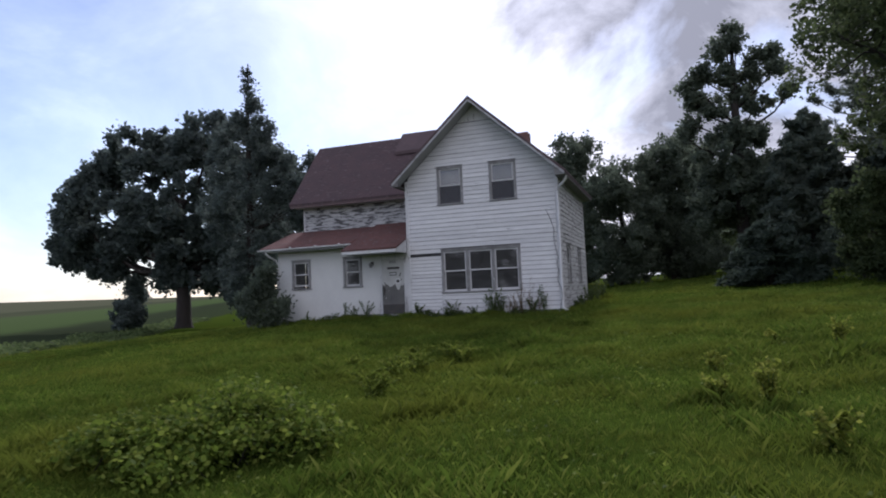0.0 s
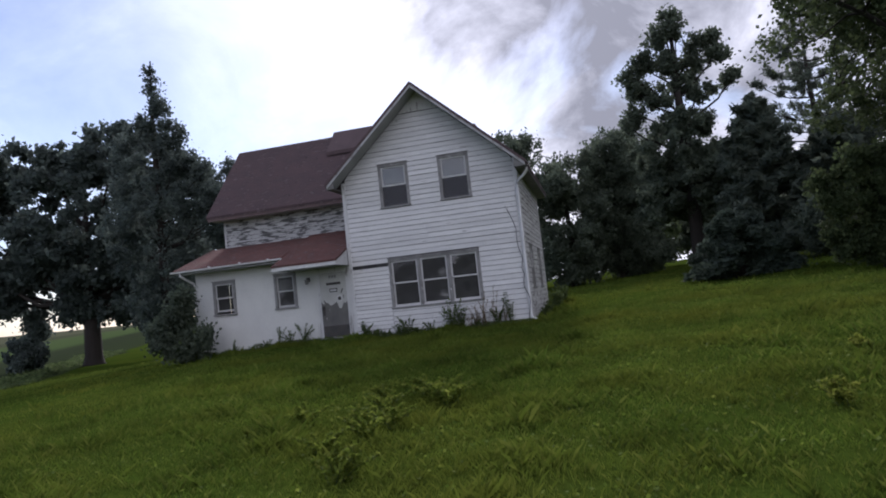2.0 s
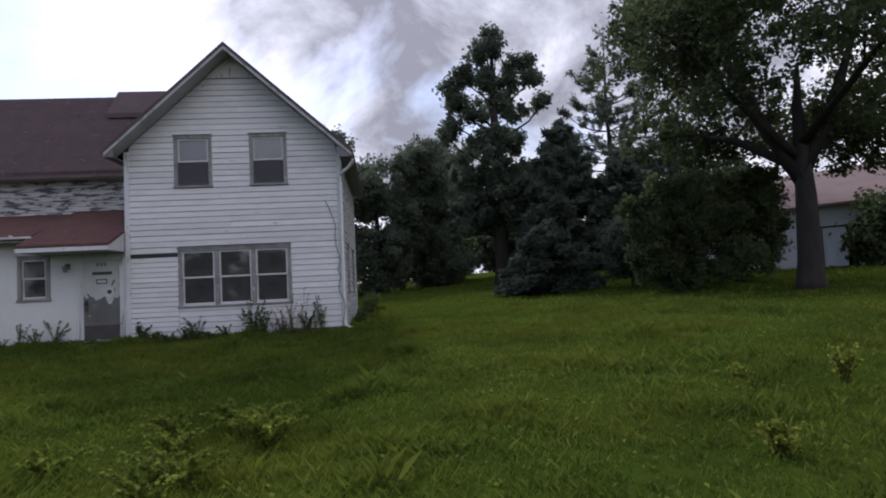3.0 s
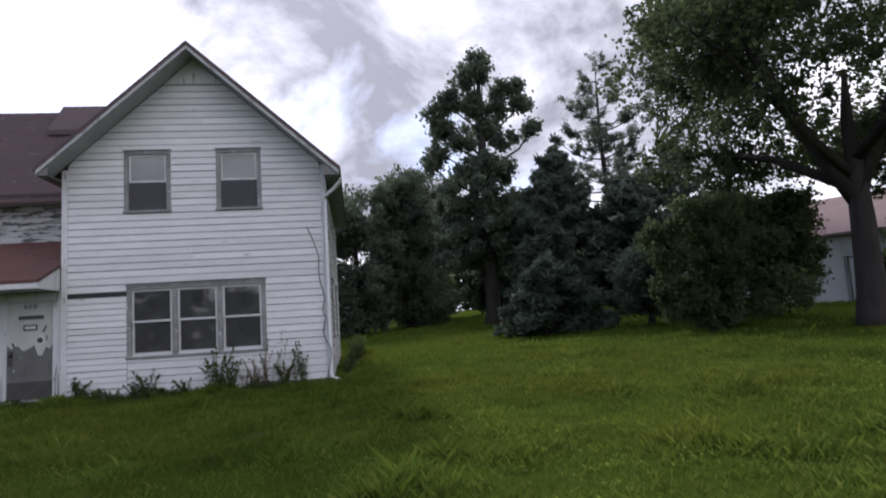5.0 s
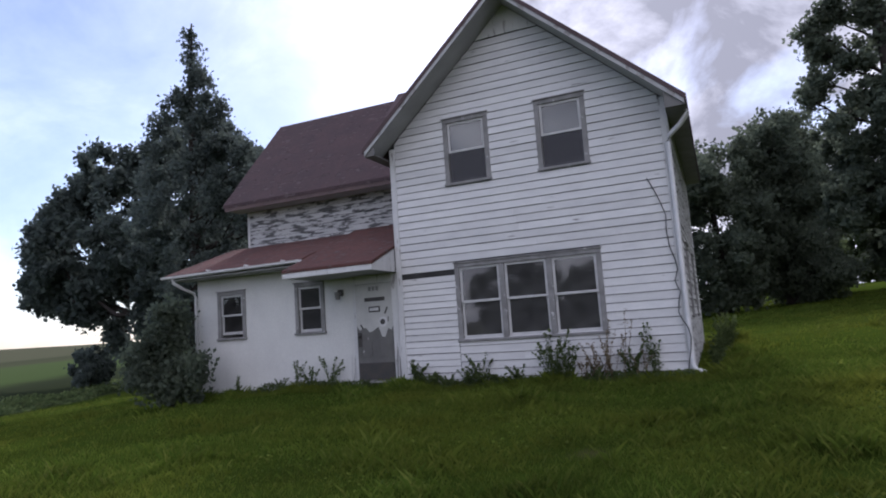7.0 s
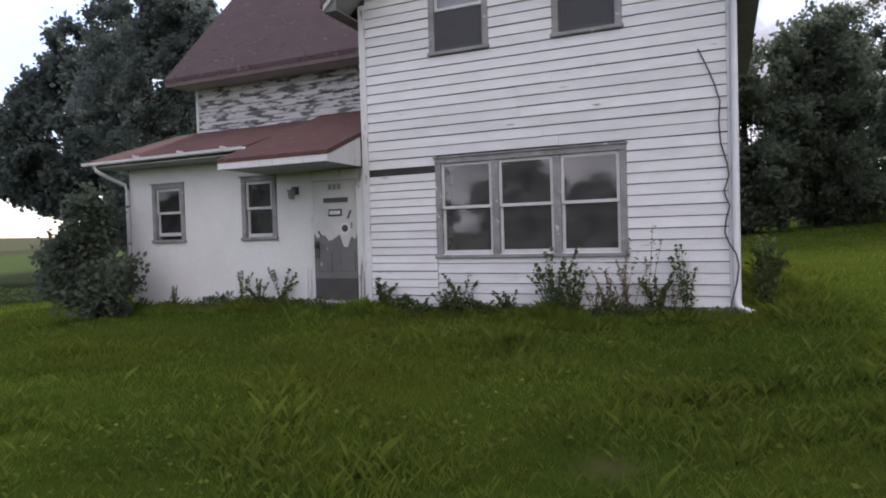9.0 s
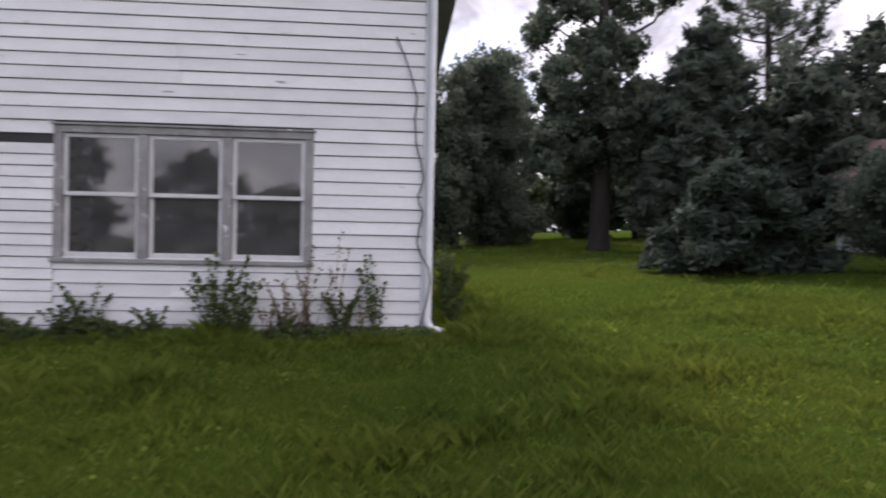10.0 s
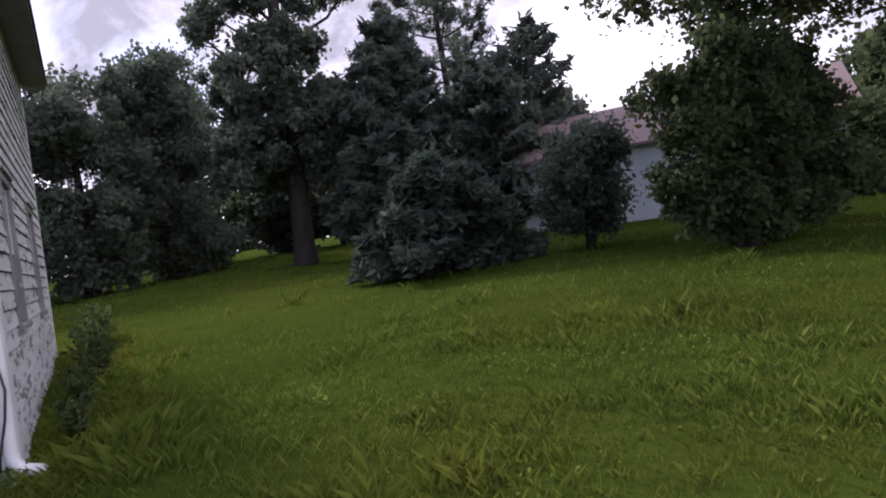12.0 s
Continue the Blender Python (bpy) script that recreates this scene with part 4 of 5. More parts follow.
def conifer(name, x, y, h, spread, first, material, label, seed, dense=1.0, droop=0.25, tuft=0.2, per=26, profile=1.0, trunk_r=0.14, up=0.0, whorl=0.42, needle_long=2.6, group=""):
    """A conifer: whorls of branches up a straight stem, tufts of needles along each. profile below 1 makes it fuller towards the top."""
    rng = np.random.default_rng(seed)
    t = thing(name, x, y, ground_at(x, y), label, "tree", group)
    limbs, pts = [], []
    z = first
    while z < h - 0.15:
        f = (h - z) / (h - first)
        n = max(4, int(rng.integers(5, 8) * dense))
        for k in range(n):
            a = rng.uniform(0, 2 * math.pi)
            L = spread * (f ** profile) * rng.uniform(0.6, 1.12) + 0.12
            d = np.array([math.cos(a), math.sin(a), 0.0])
            zz = z + rng.uniform(-0.15, 0.15)
            s = np.linspace(0, 1, 5)
            line = np.array([0, 0, zz]) + d * (L * s)[:, None]
            line[:, 2] += up * L * s - droop * L * s * s * (0.4 + 0.6 * f)
            limbs.append([(Vector(q), 0.035 * (1 - 0.8 * v) * min(1, L)) for q, v in zip(line, s)])
            m = int(per * L * dense) + 4
            sp = rng.uniform(0.18, 1.02, m)
            q = np.array([0, 0, zz]) + d * (L * sp)[:, None]
            q[:, 2] += up * L * sp - droop * L * sp * sp * (0.4 + 0.6 * f)
            side = np.array([-d[1], d[0], 0])
            q += side * (rng.normal(size=m) * 0.22 * (0.3 + L * 0.3) * (1.1 - 0.6 * sp))[:, None]
            q[:, 2] += rng.normal(size=m) * 0.09
            pts.append(q)
        z += whorl * (0.55 + 0.45 * f)
    top = np.array([0, 0, h]) + rng.normal(size=(30, 3)) * np.array([0.06, 0.06, 0.3])
    pts.append(top)
    p = np.concatenate(pts)
    p = p[p[:, 2] > 0.04]
    wood(t, [(Vector((0, 0, -0.15)), trunk_r * 1.3), (Vector((0, 0, 0.4)), trunk_r), (Vector((0.03, 0, h * 0.5)), trunk_r * 0.6), (Vector((0, 0, h)), 0.015)], limbs)
    leaf_mesh("needles", p, tuft, material, t, rng, 0.3, needle_long)
    return t


def open_pine(name, x, y, h, first, label, seed):
    """A thin old pine: few crooked boughs, each turned up at its end and set with separate tufts of long needles."""
    rng = np.random.default_rng(seed)
    t = thing(name, x, y, ground_at(x, y), label, "tree")
    limbs, pts = [], []
    z, a = first, 0.0
    while z < h - 0.3:
        f = (h - z) / (h - first)
        for k in range(2 if f > 0.35 else 1):
            a += 2.4 + rng.uniform(-0.5, 0.5)
            L = (0.7 + 2.5 * min(1.0, f * 1.5)) * rng.uniform(0.55, 1.1)
            d = np.array([math.cos(a), math.sin(a), 0.0])
            s = np.linspace(0, 1, 6)
            line = np.array([0, 0, z]) + d * (L * s)[:, None]
            line[:, 2] += L * (0.10 * s + 0.38 * s ** 3) + rng.normal(size=6) * 0.05 * s
            limbs.append([(Vector(q), 0.045 * (1 - 0.8 * v) * min(1, L)) for q, v in zip(line, s)])
            for j in range(int(3 + 4.6 * L)):
                v = rng.uniform(0.3, 1.0)
                o = np.array([0, 0, z]) + d * L * v
                o[2] += L * (0.10 * v + 0.38 * v ** 3)
                out = d * rng.uniform(0.1, 0.35) + np.array([-d[1], d[0], 0]) * rng.normal() * 0.42 + np.array([0, 0, rng.uniform(0.05, 0.5)])
                tip = o + out
                limbs.append([(Vector(o), 0.012), (Vector(tip), 0.005)])
                w = rng.uniform(0.35, 1.08, 32)[:, None]
                pts.append(o + out * w + rng.normal(size=(32, 3)) * 0.07)
        z += rng.uniform(0.25, 0.52)
    pts.append(np.array([0, 0, h]) + rng.normal(size=(50, 3)) * np.array([0.08, 0.08, 0.3]))
    p = np.concatenate(pts)
    wood(t, [(Vector((0, 0, -0.15)), 0.24), (Vector((0, 0, 0.4)), 0.19), (Vector((0.08, 0, h * 0.4)), 0.14), (Vector((-0.08, 0, h * 0.7)), 0.09), (Vector((0, 0, h)), 0.015)], limbs)
    leaf_mesh("needles", p, 0.06, needle, t, rng, 0.1, 4.6)
    return t


def spreading_lobes(n, seed):
    """Small masses of leaves spread through a wide umbrella crown, its underside rising outwards to the west."""
    rng = random.Random(seed)
    out = []
    while len(out) < n:
        v = rng.random() ** 1.2
        wide = 5.2 * math.sin(math.pi * (0.26 + 0.70 * v)) ** 0.7
        a, q = rng.uniform(0, 2 * math.pi), math.sqrt(rng.uniform(0.04, 1))
        x, y, z = 0.5 + wide * q * math.cos(a), 0.6 + wide * q * math.sin(a), 4.5 + 7.6 * v
        if z < 4.4 + max(0.0, -x - 1.4) * 0.62 + max(0.0, -y - 1.0) * 0.3:
            continue
        r = rng.uniform(0.85, 1.45)
        out.append((x, y, z, r, r, r * 0.55, r * r * rng.uniform(0.5, 1.2)))
    return out


def blob_lobes(n, rx, ry, z0, z1, r, seed, taper=0.0):
    """Masses spread through an egg-shaped crown between two heights."""
    rng = random.Random(seed)
    out = []
    for k in range(n):
        f = (k + 0.5) / n
        a = k * 2.4 + rng.uniform(-0.4, 0.4)
        wide = math.sqrt(max(0.05, 1 - (2 * f - 1) ** 2)) * (1 - taper * f)
        q = rng.uniform(0.35, 0.9)
        rr = r * rng.uniform(0.75, 1.25)
        out.append((rx * wide * q * math.cos(a), ry * wide * q * math.sin(a), z0 + (z1 - z0) * f, rr, rr, rr * 0.8, rr ** 2))
    return out


# east side: tall tree, dark mass, pine, spruces, bush, ivy-clad tree, great maple
tall = [(0, 0, 4.6, 2.4, 2.4, 1.7, 9), (-0.5, 0, 6.4, 2.2, 2.2, 1.4, 7), (0.9, 0.3, 3.6, 1.8, 1.8, 1.2, 4), (-1.6, 0, 3.8, 1.3, 1.5, 1.1, 3.5), (0.1, 0, 7.6, 1.5, 1.5, 0.7, 2.2), (1.6, 0, 5.4, 1.0, 1.2, 1.2, 2),
        (-2.2, 0, 8.4, 0.5, 0.6, 0.5, 0.4), (-1.9, 0.2, 9.5, 0.6, 0.7, 0.6, 0.55), (-0.8, 0, 9.0, 0.7, 0.8, 0.5, 0.6), (0.3, 0.3, 9.6, 0.8, 0.8, 0.5, 0.75), (-1.5, 0.1, 10.8, 0.6, 0.7, 0.6, 0.6), (-0.4, 0, 10.6, 0.7, 0.7, 0.6, 0.65), (0.9, 0.2, 10.5, 0.6, 0.7, 0.5, 0.5), (1.3, 0, 11.4, 0.6, 0.6, 0.45, 0.5), (2.1, 0.2, 11.6, 0.5, 0.6, 0.4, 0.4), (2.1, 0, 10.6, 0.7, 0.6, 0.4, 0.5), (-0.7, 0, 11.9, 0.7, 0.7, 0.5, 0.6), (0.2, 0, 12.3, 0.6, 0.6, 0.45, 0.5), (0.1, 0, 13.0, 0.4, 0.4, 0.3, 0.25), (2.6, 0, 9.4, 0.5, 0.5, 0.35, 0.35), (-2.6, 0, 7.8, 0.5, 0.5, 0.5, 0.4), (1.2, 0, 8.9, 0.7, 0.7, 0.5, 0.5), (-2.4, 0.1, 10.2, 0.4, 0.5, 0.5, 0.3)]
tall = [(*l[:2], l[2] + 0.07 * max(0, l[2] - 6), *l[3:]) for l in tall]
broadleaf("tall_tree", 3.2, 37.0, tall, 74000, 0.13, leaf_dark, "tall dark tree, thin ragged crown above dense lower foliage", 10.5, 0.36, 11, 0.30)
for tx, ty, hh, ww, sd in ((-6.9, 45.0, 10.6, 2.6, 21), (-3.3, 41.2, 8.0, 2.5, 22), (-0.3, 43.5, 9.5, 2.4, 23), (1.4, 50.0, 9.8, 2.6, 24)):
    broadleaf("dense_tree", tx, ty, [*blob_lobes(9, ww, ww, 0.9, hh - 0.9, 1.5, sd, 0.25), (0, 0, 1.2, ww * 0.9, ww * 0.9, 1.0, 3.0)], 42000, 0.135, leaf_dark, "dark full tree, foliage down to the grass", hh * 0.6, 0.25, sd, 0.42, group="dark trees behind the lawn")
for tx, ty, hh, ww, sd in ((8.0, 46.0, 5.2, 2.6, 25), (12.5, 44.0, 5.6, 2.8, 26), (17.0, 41.0, 6.0, 2.8, 27), (5.7, 49.0, 5.0, 1.7, 28)):
    broadleaf("dark_thicket", tx, ty, blob_lobes(6, ww, ww, 0.5, hh - 0.6, 1.3, sd, 0.1), 8000, 0.25, leaf_dark, "dark thicket of shrubs behind the conifers", hh * 0.5, 0.12, sd, 0.5, group="thicket behind the conifers")
open_pine("pine_tree", 9.1, 36.0, 12.4, 4.0, "open ragged pine with a bare stem and upswept tips", 31)
conifer("dark_conifer", 5.9, 34.3, 7.6, 2.3, 0.3, needle, "dense dark conifer beside the pine", 32, 1.5, 0.05, 0.13, 60, 0.5, 0.16, 0.35, 0.4, 3.4)
conifer("dark_conifer", 8.9, 33.2, 6.0, 2.5, 0.3, needle, "dense dark conifer in front of the pine", 33, 1.5, 0.05, 0.13, 60, 0.42, 0.16, 0.30, 0.4, 3.4)
conifer("dark_conifer", 11.6, 34.2, 7.4, 2.1, 0.8, needle, "ragged conifer with upturned branch tips", 38, 0.9, -0.05, 0.12, 50, 0.42, 0.15, 0.42, 0.55, 3.6)
conifer("blue_spruce", 3.05, 27.0, 2.3, 2.0, 0.1, needle_blue, "low spreading blue-green spruce on the grass", 34, 1.8, 0.2, 0.085, 110, 0.55, 0.1, 0.12, 0.28, 3.2)
broadleaf("bush", 5.75, 25.6, [(0, 0, 1.3, 1.05, 1.0, 0.85, 3), (0.2, 0, 2.0, 0.85, 0.8, 0.5, 2), (-0.3, 0, 0.9, 0.7, 0.7, 0.5, 1)], 16000, 0.078, leaf_dark, "rounded dark green bush on a short stem", 1.2, 0.09, 35, 0.3)
broadleaf("ivy_tree", 5.75, 22.0, [(0, 0, 0.95, 0.8, 0.8, 0.6, 3.2), (0.2, 0, 1.75, 1.05, 1.0, 0.65, 4.4), (-0.1, 0.1, 2.55, 1.0, 1.0, 0.5, 3.4), (1.3, -0.7, 1.15, 0.5, 0.5, 0.25, 0.7), (-0.9, 0.2, 0.6, 0.4, 0.4, 0.3, 0.5), (-1.1, 0, 1.9, 0.45, 0.5, 0.4, 0.8), (-1.1, 0.3, 1.15, 0.4, 0.45, 0.4, 0.7), (-1.35, 0.3, 2.5, 0.4, 0.4, 0.25, 0.4), (1.35, -0.4, 2.1, 0.45, 0.45, 0.35, 0.6), (0.4, 0, 3.2, 0.6, 0.6, 0.25, 0.6), (-0.6, -0.3, 3.1, 0.35, 0.35, 0.25, 0.3), (1.7, -1.0, 0.95, 0.3, 0.3, 0.2, 0.25), (0.9, -0.6, 0.6, 0.4, 0.4, 0.3, 0.5), (0, 0, 0.4, 0.65, 0.6, 0.3, 1.4)], 34000, 0.078, leaf_maple, "leafy small tree clothed to the ground", 2.6, 0.15, 36, 0.2)
broadleaf("ivy_tree", 8.35, 23.3, [(0.7, 0.1, 3.0, 0.9, 0.9, 0.6, 2), (0, 0, 0.9, 1.25, 1.2, 0.85, 4), (0.1, 0, 2.0, 1.35, 1.3, 0.85, 5), (-0.1, 0.1, 2.9, 1.1, 1.1, 0.6, 3)], 30000, 0.085, leaf_maple, "second leafy small tree growing in front of the barn", 2.4, 0.14, 39, 0.28)
broadleaf("shrub", 13.7, 23.8, [(0, 0, 0.8, 0.9, 0.9, 0.6, 3), (0, 0, 1.7, 0.8, 0.8, 0.6, 2)], 5000, 0.13, leaf_maple, "round shrub at the corner of the barn", 1.2, 0.06, 40, 0.35)
maple = [*spreading_lobes(120, 5), (-2.0, 4.4, 4.7, 1.2, 1.2, 0.6, 1.3), (-0.8, 3.6, 4.2, 1.1, 1.0, 0.45, 1.1), (0.8, 4.2, 4.6, 1.2, 1.1, 0.6, 1.2), (3.0, 2.4, 4.3, 1.1, 1.0, 0.5, 1.0), (1.9, 0.8, 4.1, 1.0, 1.0, 0.45, 1.2), (3.0, 0.2, 4.0, 1.1, 1.0, 0.45, 1.2), (3.8, 1.2, 4.2, 1.0, 1.0, 0.45, 1.0), (1.1, -0.6, 4.5, 0.9, 0.9, 0.45, 0.9), (2.4, 1.5, 3.5, 0.9, 0.8, 0.35, 0.9), (3.5, 0.9, 3.3, 0.8, 0.8, 0.35, 0.7)]
maple_leaders = [[(Vector(p), r) for p, r in line] for line in (
    (((0, 0, 2.7), 0.21), ((-0.8, 0.4, 4.4), 0.16), ((-1.5, 0.9, 6.6), 0.10), ((-2.1, 1.2, 9.2), 0.03)),
    (((0, 0, 2.9), 0.21), ((0.8, -0.3, 4.7), 0.16), ((1.6, -0.5, 7.0), 0.10), ((2.1, -0.6, 9.8), 0.03)),
    (((-0.05, 0, 3.3), 0.14), ((-1.5, -0.2, 4.5), 0.10), ((-3.0, -0.3, 6.0), 0.06), ((-4.6, -0.2, 7.2), 0.02)),
    (((0, 0.05, 3.0), 0.14), ((-0.5, 2.0, 4.2), 0.10), ((-1.2, 4.0, 4.9), 0.06), ((-1.6, 5.8, 5.7), 0.02)),
    (((0.05, 0, 3.2), 0.14), ((2.0, 0.8, 4.4), 0.10), ((3.8, 1.4, 5.2), 0.06), ((5.4, 1.6, 6.3), 0.02)),
    (((0, 0, 3.6), 0.14), ((0.3, -2.0, 5.0), 0.09), ((0.6, -3.8, 6.4), 0.05), ((0.8, -5.0, 7.6), 0.02)))]
broadleaf("great_maple", 7.75, 19.2, maple, 112000, 0.088, leaf_maple, "great spreading maple with a thick dark trunk", 4.6, 0.29, 37, 0.27, leaders=maple_leaders)

# west side: round tree, pointed tree, shrubs
west = [(2.4 * l[0] - 0.6, 1.8 * l[1], 1.72 * l[2], 2.15 * l[3], 1.9 * l[4], 1.68 * l[5], l[6]) for l in ((0.5, 0, 6.5, 3.2, 3.0, 2.5, 11), (-3.2, 0, 5.8, 1.9, 2.0, 1.9, 6), (3.2, 0, 6.4, 2.1, 2.2, 2.2, 7), (-1.2, 0, 8.7, 1.8, 1.8, 1.2, 4.5), (1.8, 0, 8.8, 1.8, 1.8, 1.2, 5), (-4.9, 0, 5.4, 0.8, 1.0, 1.2, 2), (-4.6, 0, 3.7, 0.9, 1.0, 0.6, 1.7), (-3.0, 0, 3.0, 0.9, 1.0, 0.5, 1.3), (3.4, 0, 3.2, 1.3, 1.4, 1.0, 3.4), (0.7, 0, 3.4, 1.5, 1.4, 0.7, 3.4), (-3.4, 0, 7.9, 0.9, 1.0, 0.7, 1.6), (-2.1, 0.4, 1.9, 0.3, 0.4, 1.0, 0.9), (2.2, 0.3, 1.7, 0.45, 0.5, 0.7, 0.7), (1.2, 0.2, 2.3, 1.1, 1.0, 0.7, 2.2), (2.9, 0, 1.5, 0.9, 0.9, 0.8, 1.8), (-0.3, 0, 2.6, 0.9, 0.9, 0.6, 1.6), (4.2, 0, 4.6, 1.0, 1.1, 1.2, 3.2), (-5.3, 0, 4.6, 0.5, 0.7, 0.5, 0.8), (-4.7, 0, 6.9, 0.8, 0.9, 0.8, 2.0), (-2.6, 0, 8.5, 0.8, 0.9, 0.6, 1.6), (-4.1, 0, 4.3, 1.1, 1.2, 0.8, 2.2), (-1.0, 0, 4.9, 1.5, 1.4, 1.0, 3.6), (-2.2, 0, 4.0, 1.2, 1.3, 0.8, 2.2), (2.2, 0, 4.0, 1.2, 1.2, 0.8, 2.0))]
broadleaf("round_tree", -38.6, 42.0, west, 108000, 0.27, leaf_west, "broad round-headed shade tree at the edge of the lawn", 10.0, 0.6, 41, 0.55)
point = [(0, 0, 2.4, 1.6, 1.6, 1.2, 4), (0.2, 0, 4.4, 2.1, 2.0, 1.4, 6), (-0.2, 0, 6.4, 1.9, 1.8, 1.4, 5), (1.8, 0, 6.6, 0.8, 0.8, 1.4, 2.0), (-1.4, 0, 8.1, 0.9, 0.9, 1.2, 1.9), (-2.0, 0, 6.0, 0.9, 0.9, 1.2, 1.6), (1.0, 0, 9.6, 0.5, 0.5, 0.7, 0.7), (0.3, 0, 8.6, 1.0, 1.0, 1.3, 2.3), (-0.6, 0, 10.0, 0.6, 0.6, 0.7, 0.8), (0.3, 0, 10.4, 0.55, 0.6, 1.0, 1.0), (0.05, 0, 12.0, 0.28, 0.3, 0.9, 0.45), (0.5, 0, 11.0, 0.3, 0.3, 0.4, 0.25), (2.3, 0, 7.9, 0.3, 0.35, 0.7, 0.4), (2.9, 0, 6.6, 0.35, 0.4, 0.8, 0.5), (1.3, 0, 8.4, 0.5, 0.5, 0.6, 0.6), (3.4, 0, 6.4, 0.5, 0.5, 0.7, 0.7), (3.0, 0, 5.4, 0.8, 0.8, 0.8, 1.4), (2.2, 2.0, 8.3, 0.35, 0.35, 0.6, 0.5), (1.7, 1.5, 7.5, 0.6, 0.6, 0.8, 1.1), (1.2, 1.1, 8.5, 0.5, 0.5, 0.6, 0.7), (2.5, 2.2, 7.2, 0.4, 0.4, 0.6, 0.6), (2.9, 2.7, 6.8, 0.3, 0.3, 0.5, 0.3), (-1.6, 0, 9.6, 0.4, 0.4, 0.6, 0.4)]
broadleaf("pointed_tree", -20.0, 26.0, point, 44000, 0.095, leaf_west, "tall pointed tree beside the house", 10.5, 0.2, 42, 0.25)
broadleaf("shrub", -15.0, 20.25, [(-0.2, 0, 0.65, 0.85, 0.6, 0.55, 3), (-0.2, 0, 1.5, 0.6, 0.5, 0.5, 2), (0.1, 0, 2.1, 0.4, 0.35, 0.25, 0.6), (0.7, -0.1, 0.65, 0.35, 0.35, 0.5, 1), (-0.8, 0, 1.0, 0.5, 0.5, 0.5, 1.4)], 10000, 0.075, leaf_dark, "leafy shrub against the corner of the lean-to", 1.2, 0.04, 43, 0.26)
broadleaf("shrub", -38.6, 36.2, [(0, 0, 1.1, 1.35, 1.2, 0.9, 3), (0.1, 0, 2.0, 0.9, 0.9, 0.6, 1)], 5600, 0.16, leaf_west, "dark shrub at the lawn's edge", 0.9, 0.05, 44, 0.3)

# trees across the road behind the walk, seen in the window panes
for tx, ty, hh, ww, sd in ((-14.0, -24.0, 7.0, 3.2, 51), (-6.0, -30.0, 7.6, 2.8, 52), (1.0, -27.0, 5.2, 2.8, 53), (-22.0, -30.0, 10.5, 4.2, 54), (-34.0, -10.0, 12.0, 4.6, 58), (-43.0, -19.0, 13.0, 5.0, 59), (-31.0, -23.0, 12.0, 4.6, 60), (9.0, -28.0, 5.8, 3.2, 61)):
    broadleaf("roadside_tree", tx, ty, blob_lobes(8, ww, ww, 1.6, hh - 1.0, 1.9, sd, 0.1), 7000, 0.36, leaf_dark, "full dark tree, seen mirrored in the windows", hh * 0.55, 0.28, sd, 0.7, group="trees mirrored in the windows")
for tx, ty, hh, ww, sd in ((5.0, 82.0, 6.0, 3.2, 62), (11.5, 86.0, 6.4, 3.2, 63), (17.5, 80.0, 6.2, 3.2, 64), (34.0, 31.0, 8.0, 4.0, 55), (41.0, 36.0, 9.0, 4.5, 56), (40.0, 25.0, 8.5, 4.2, 57)):
    broadleaf("far_tree", tx, ty, blob_lobes(8, ww, ww, 0.8, hh - 1.0, 2.0, sd, 0.1), 8000, 0.34, leaf_maple, "rounded tree beyond the rise of the lawn", hh * 0.5, 0.25, sd, 0.7, group="trees beyond the rise")

# ---- barn behind the trees ----
BU, BN = Vector((0.541, -0.841, 0)), Vector((0.841, 0.541, 0))
BA = Vector((9.0, 32.0, 0))
barn = thing("barn", 13.0, 28.0, ground_at(13.0, 28.0), "low white board barn with a faded red roof", "barn")


def barn_solid(u0, u1, n0, n1, ring):
    """A prism along the barn's length; ring: (across, height) points."""
    bm = bmesh.new()
    prism(bm, [BA + BU * u0 + BN * n + Vector((0, 0, z)) for n, z in ring], [BA + BU * u1 + BN * n + Vector((0, 0, z)) for n, z in ring])
    bmesh.ops.recalc_face_normals(bm, faces=bm.faces)
    return bm


def bbox(u0, u1, n0, n1, z0, z1):
    return barn_solid(u0, u1, n0, n1, [(n0, z0), (n1, z0), (n1, z1), (n0, z1)])


BL, BW, BZ, BE, BR = 9.0, 7.0, 1.2, 3.75, 5.45
DU0, DU1 = 7.25, 8.5
part("wall", bbox(0, DU0, 0, 0.12, BZ, BE), barn_wall_mat, barn)
part("wall", bbox(DU1, BL, 0, 0.12, BZ, BE), barn_wall_mat, barn)
part("lintel", bbox(DU0, DU1, 0.001, 0.119, 2.92, BE), barn_wall_mat, barn)
part("wall", bbox(0, BL, BW - 0.12, BW, BZ, BE), barn_wall_mat, barn)
gable_ring = [(0.121, BZ), (BW - 0.121, BZ), (BW - 0.121, BE), (BW / 2, BR - 0.15), (0.121, BE)]
part("gable_wall", barn_solid(0, 0.12, 0, BW, gable_ring), barn_wall_mat, barn)
part("gable_wall", barn_solid(BL - 0.12, BL, 0, BW, gable_ring), barn_wall_mat, barn)
part("roof", barn_solid(-0.3, BL + 0.3, 0, 0, [(-0.35, BE - 0.12), (BW / 2, BR - 0.08), (BW / 2, BR), (-0.35, BE - 0.04)]), barn_roof_mat, barn, "faded red roof slope")
part("roof", barn_solid(-0.3, BL + 0.3, 0, 0, [(BW + 0.35, BE - 0.12), (BW / 2 + 0.002, BR - 0.08), (BW / 2 + 0.002, BR), (BW + 0.35, BE - 0.04)]), barn_roof_mat, barn)
part("barn_door", bbox(DU0 + 0.12, DU1 - 0.35, 0.03, 0.07, 1.45, 2.85), metal_white, barn, "white slab door standing partly open")
